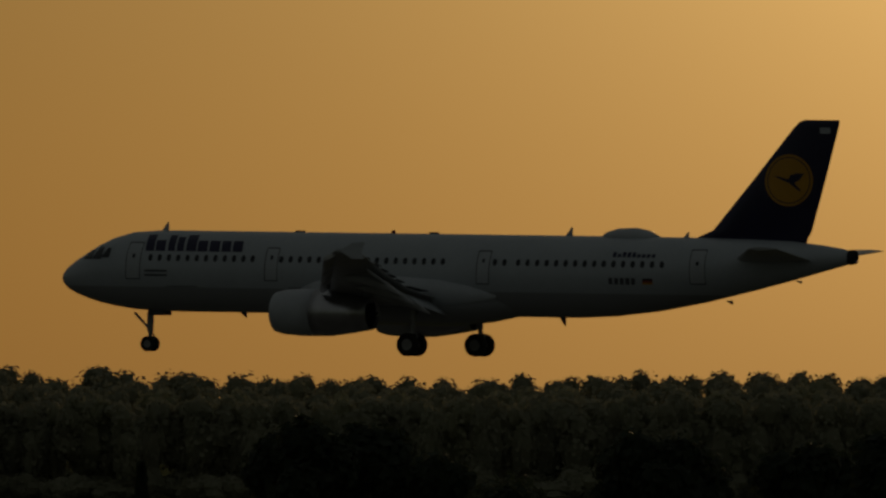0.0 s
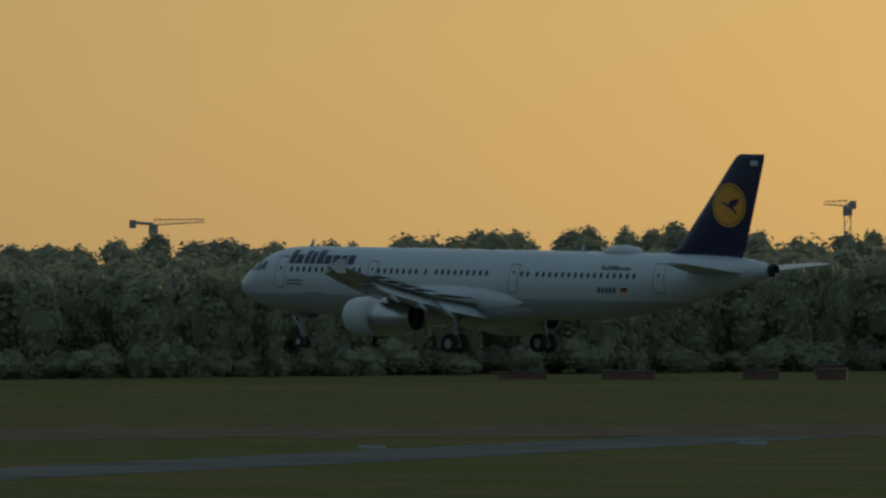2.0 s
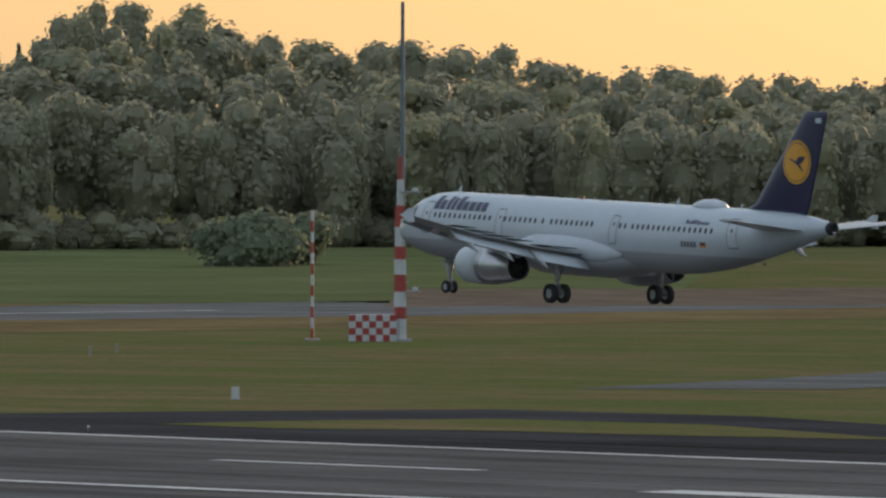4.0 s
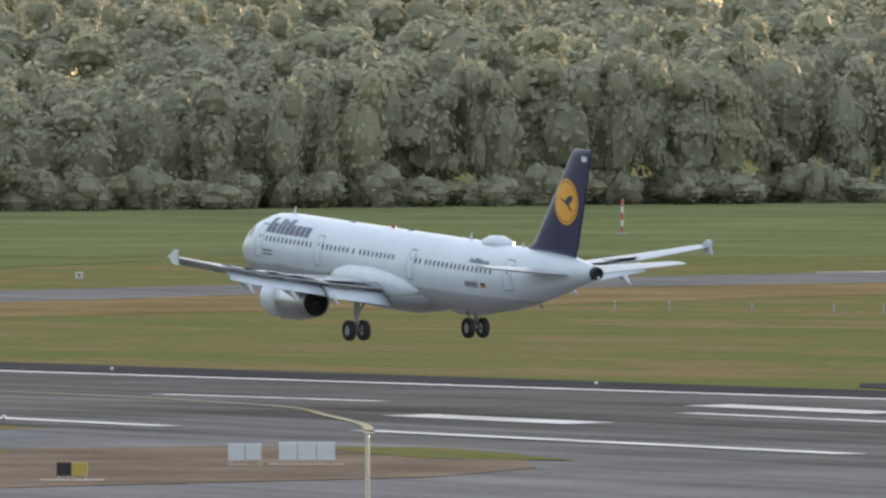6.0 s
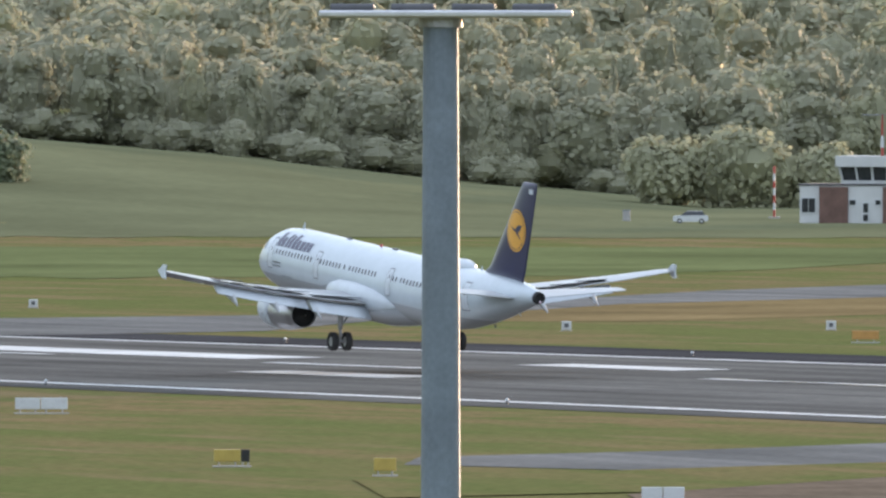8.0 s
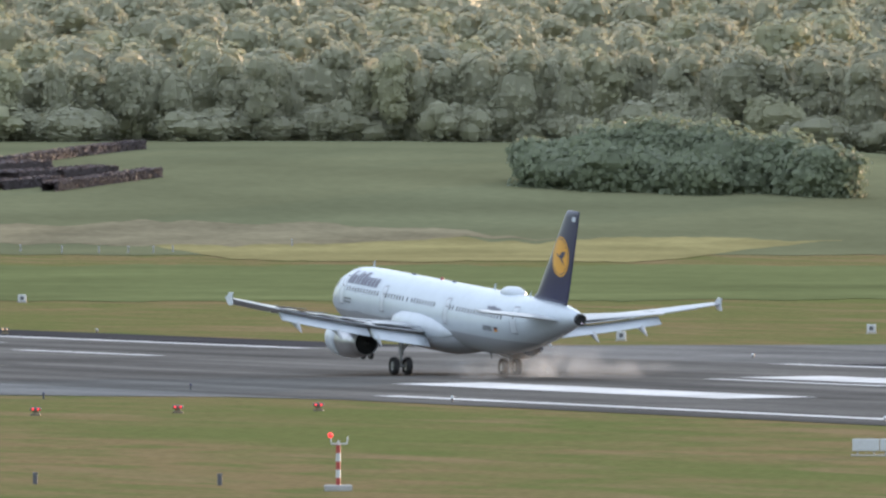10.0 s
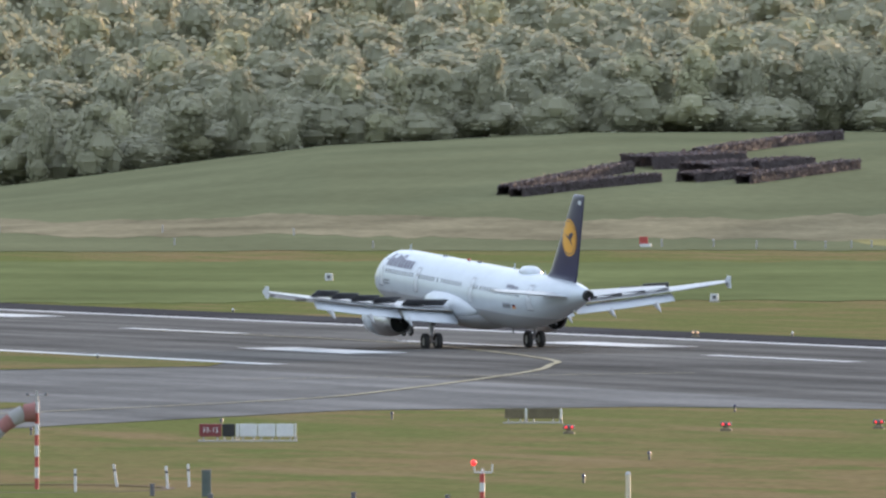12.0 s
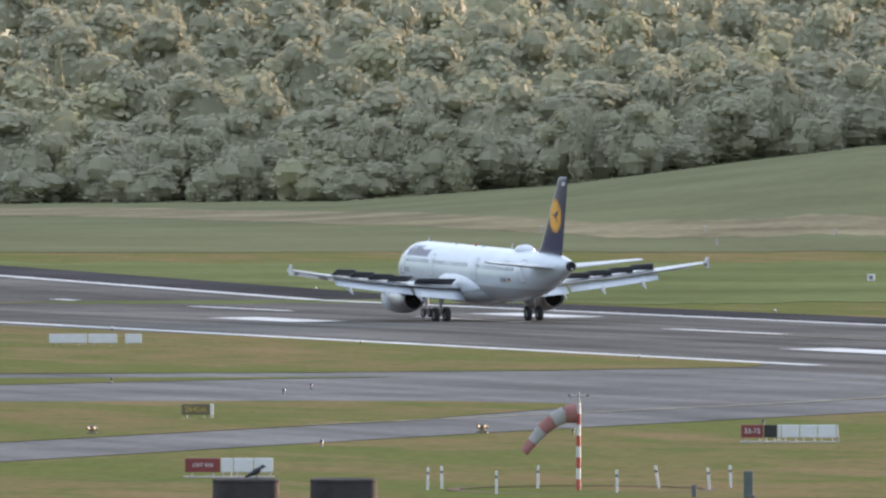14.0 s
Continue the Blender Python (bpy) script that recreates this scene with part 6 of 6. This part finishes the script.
for px, d, w in ((0.68, 1544, 5.5), (0.88, 1548, 6), (1.24, 1630, 6.5)):
    x, y = spot(3, px, d)
    tree("hedge_bush", facing(x, y, 48), "shrub", 2.6, w, 900, 0.3, LEAF_SILHOUETTE, "dark clipped bushes beside the service road", "bush", 300 + int(d))
x, y = spot(3, 0.66, 1700)
t = thing("radar_post", facing(x, y, 48), "white domed post on the grass", "post")
part("shaft", rod((0, 0, 0), (0, 0, 2.6), 0.2, 0.18, 10), SIGN_WHITE, t)
part("dome", mesh_of("dome", *lathe([(2.5, 0.5), (3.0, 0.55), (3.4, 0.3), (3.5, 0)], "Z", 14), SIGN_WHITE, True), SIGN_WHITE, t)
for px, d in ((-0.27, 1660), (1.17, 1690)):
    x, y = spot(4, px, d)
    t = thing("drain_cover", facing(x, y, 51), "low pale concrete chamber on the grass", "drain")
    part("slab", box(3.2, 2.0, 0.45, 0, 0, -0.05, 0.08), CONCRETE, t)
    part("lid", box(1.6, 1.1, 0.12, 0, 0, 0.4, 0.03), ZINC, t)
x, y = spot(5, -0.77, 1690)
t = thing("striped_pole", facing(x, y, 52), "slim red and white banded pole on the grass", "pole", "banded poles")
part("footing", box(2.6, 1.6, 0.3, 0, 0, -0.05, 0.05), CONCRETE, t)
striped_pole(t, 9.0, 0.16, 8, 0.2)
x, y = spot(5, -1.48, 1500)
t = thing("white_cabinet", facing(x, y, 52), "white cabinet on the grass by the road", "cabinet")
part("body", box(3.2, 1.2, 0.9, 0, 0, 0.05, 0.05), SIGN_WHITE, t)
part("plinth", box(3.4, 1.4, 0.12, 0, 0, -0.04, 0.02), CONCRETE, t)


# roof with two round vents, and a crow, near the terrace
def vent(x, y, z, label):
    t = thing("roof_vent", pose(x, y, z, 0, 0, 72), label, "vent", "round roof vents")
    prof = [(0, 0.74), (0.9, 0.74)]
    for k in range(5):
        prof += [(0.92 + 0.1 * k, 0.8), (0.97 + 0.1 * k, 0.8), (0.98 + 0.1 * k, 0.745)]
    part("duct", mesh_of("duct", *lathe(prof, "Z", 40), DARK_GREY), DARK_GREY, t, "ribbed round duct")
    part("hood", mesh_of("hood", *lathe([(1.45, 0.77), (1.5, 0.765), (1.95, 0.755), (1.99, 0.77), (2.03, 0.76), (2.04, 0.7), (1.98, 0.0)], "Z", 48), VENT_DARK), VENT_DARK, t, "dark brown round hood")


VENT_D = 345.0
for px, label in ((435, "dark round roof vent with a crow on its rim"), (608, "dark round roof vent with a ribbed collar")):
    a = radians(72.6 + math.degrees((784 - px) / 26810))
    vent(-VENT_D * math.sin(a), VENT_D * math.cos(a), 24 - VENT_D * (848 - 6) / 26810 - 2.03, label)
a = radians(73.1)
roof_z = 24 - VENT_D * (848 - 6) / 26810 - 2.03
t = thing("terminal_roof", pose(-VENT_D * math.sin(a), VENT_D * math.cos(a), 0, 0, 0, 72), "flat roofed airport building below the terrace", "building")
gz = ground_z(-VENT_D * math.sin(a), VENT_D * math.cos(a))
part("wall", box(16, 5, roof_z - gz - 0.3, 0, 0, gz, 0.05), CONCRETE, t)
part("roof", box(16.4, 5.4, 0.3, 0, 0, roof_z - 0.3, 0.04), ROOFING, t)
a = radians(72.6 + math.degrees((784 - 452) / 26810))
crow = thing("crow", pose(-(VENT_D - 0.45) * math.sin(a), (VENT_D - 0.45) * math.cos(a), roof_z + 2.03, 0, 0, 72), "black crow perched on a roof vent", "bird")
FEATHER = material("black_feathers", (0.012, 0.012, 0.015), 0.6, vary=0.2, scale=20, fine=90)
secs = [[(xx, r * 0.8 * math.cos(q), zz + r * math.sin(q)) for q in [2 * math.pi * k / 14 for k in range(14)]] for xx, zz, r in ((-0.24, 0.06, 0.015), (-0.14, 0.11, 0.045), (-0.04, 0.165, 0.075), (0.05, 0.2, 0.085), (0.11, 0.24, 0.065), (0.13, 0.28, 0.05), (0.16, 0.3, 0.05), (0.2, 0.3, 0.03), (0.205, 0.3, 0.012))]
part("body", solid("body", secs, FEATHER), FEATHER, crow)
part("bill", rod((0.19, 0, 0.3), (0.27, 0, 0.285), 0.02, 0.004, 8), BLACK, crow)
for s in (-0.03, 0.03):
    part("leg", rod((0.02, s, 0), (0.03, s, 0.14), 0.008, 0.01, 6), BLACK, crow)


# ---- touchdown smoke ----
def smoke_puff(size, seed, label):
    """A loose bundle of thin veils that drifts as one piece."""
    rng = np.random.default_rng(seed)
    verts, faces, uvs = [], [], []
    for k in range(2 if seed % 3 == 0 else 1):
        c = Vector((rng.normal(0, size * 0.3), rng.normal(0, size * 0.2), 0.5 * k))
        sz = size * (1.0, 0.6)[k]
        tilt = Euler((rng.uniform(-0.4, 0.4), rng.uniform(-0.12, 0.12), rng.uniform(-0.4, 0.4))).to_matrix()
        basis = Euler((0, 0, radians(68))).to_matrix()
        o = len(verts)
        for u, v in ((-1, -1), (1, -1), (1, 1), (-1, 1)):
            p = Vector((u * sz * 1.9, 0, v * sz * (0.75 if seed % 3 == 0 else 0.4)))
            p = basis @ (tilt @ Vector((p.x, 0, p.z)) * 1.0)
            verts.append(c + p)
        faces.append((o, o + 1, o + 2, o + 3))
        uvs += [(0, 0), (1, 0), (1, 1), (0, 1)]
    me = mesh_of("smoke_puff", verts, faces, SMOKE)
    lay = me.uv_layers.new(name="UVMap")
    for i, uv in enumerate(uvs):
        lay.data[i].uv = uv
    ob = new("smoke_puff", me)
    return tagged(ob, label, "smoke", "touchdown smoke")


PUFFS = []
for i in range(9):
    f = i / 8
    start = 9.66 + 0.85 * f
    x = float(np.interp(start, [r[0] for r in FLIGHT], [r[1] for r in FLIGHT]))
    y = 351 + (-3.8 if i % 2 else 3.8)
    PUFFS.append((smoke_puff(2.2 + 1.3 * ((i * 7) % 5) / 4, 400 + i, "thin pale tyre smoke drifting over the runway"), start, x, y))


# ---- movement ----
def motions():
    walk(PLANE, [(t, pose(x, y, z, roll, -pitch, yaw)) for t, x, y, z, roll, pitch, yaw in FLIGHT])
    for (wing, origin, spoilers), side in zip(WINGS, (1, -1)):
        up = 1.95 * side
        walk(wing, [(0, pose(*origin, up)), (9.6, pose(*origin, up)), (10.6, pose(*origin, up * 0.55)), (11.4, pose(*origin)), (14, pose(*origin))])
        for ob, rest in spoilers:
            walk(ob, [(0, rest), (10.95, rest), (11.35, rest @ pose(0, 0, 0, 26)), (14, rest @ pose(0, 0, 0, 26))])
    for sleeve in SLEEVES:
        walk(sleeve, [(0, pose(0, 0, 0)), (11.6, pose(0, 0, 0)), (12.3, pose(-0.5, 0, 0)), (14, pose(-0.5, 0, 0))])
    for gear, x, y in zip(GEARS, (0, 0, 16.9), (3.8, -3.8, 0)):
        if x:
            walk(gear, [(0, pose(x, y, -0.35)), (13.5, pose(x, y, -0.35)), (14, pose(x, y, -0.3))])
        else:
            # the legs stay on the runway once they have touched it
            walk(gear, [(0, pose(x, y, -0.35)), (9.5, pose(x, y, -0.35))] + [(r[0], pose(x, y, max(-0.35, min(0.1, ground_z(r[1], r[2]) - r[3])))) for r in FLIGHT if r[0] >= 10])
    for ob, start, x, y in PUFFS:
        gz = ground_z(x, y)
        drift = 1 + 0.5 * ((start * 37) % 1)
        walk(ob, [(0, pose(x, y, gz - 4)), (start, pose(x, y, gz - 3.2)), (start + 0.12, pose(x, y, gz + 0.25)), (start + 0.7, pose(x + 1.0, y + 0.3, gz + 0.8 * drift)), (start + 1.8, pose(x + 3.5, y + 1.5, gz + 2.4 * drift)),
                  (14, pose(x + 9, y + 4, gz + 7 * drift))])


motions()
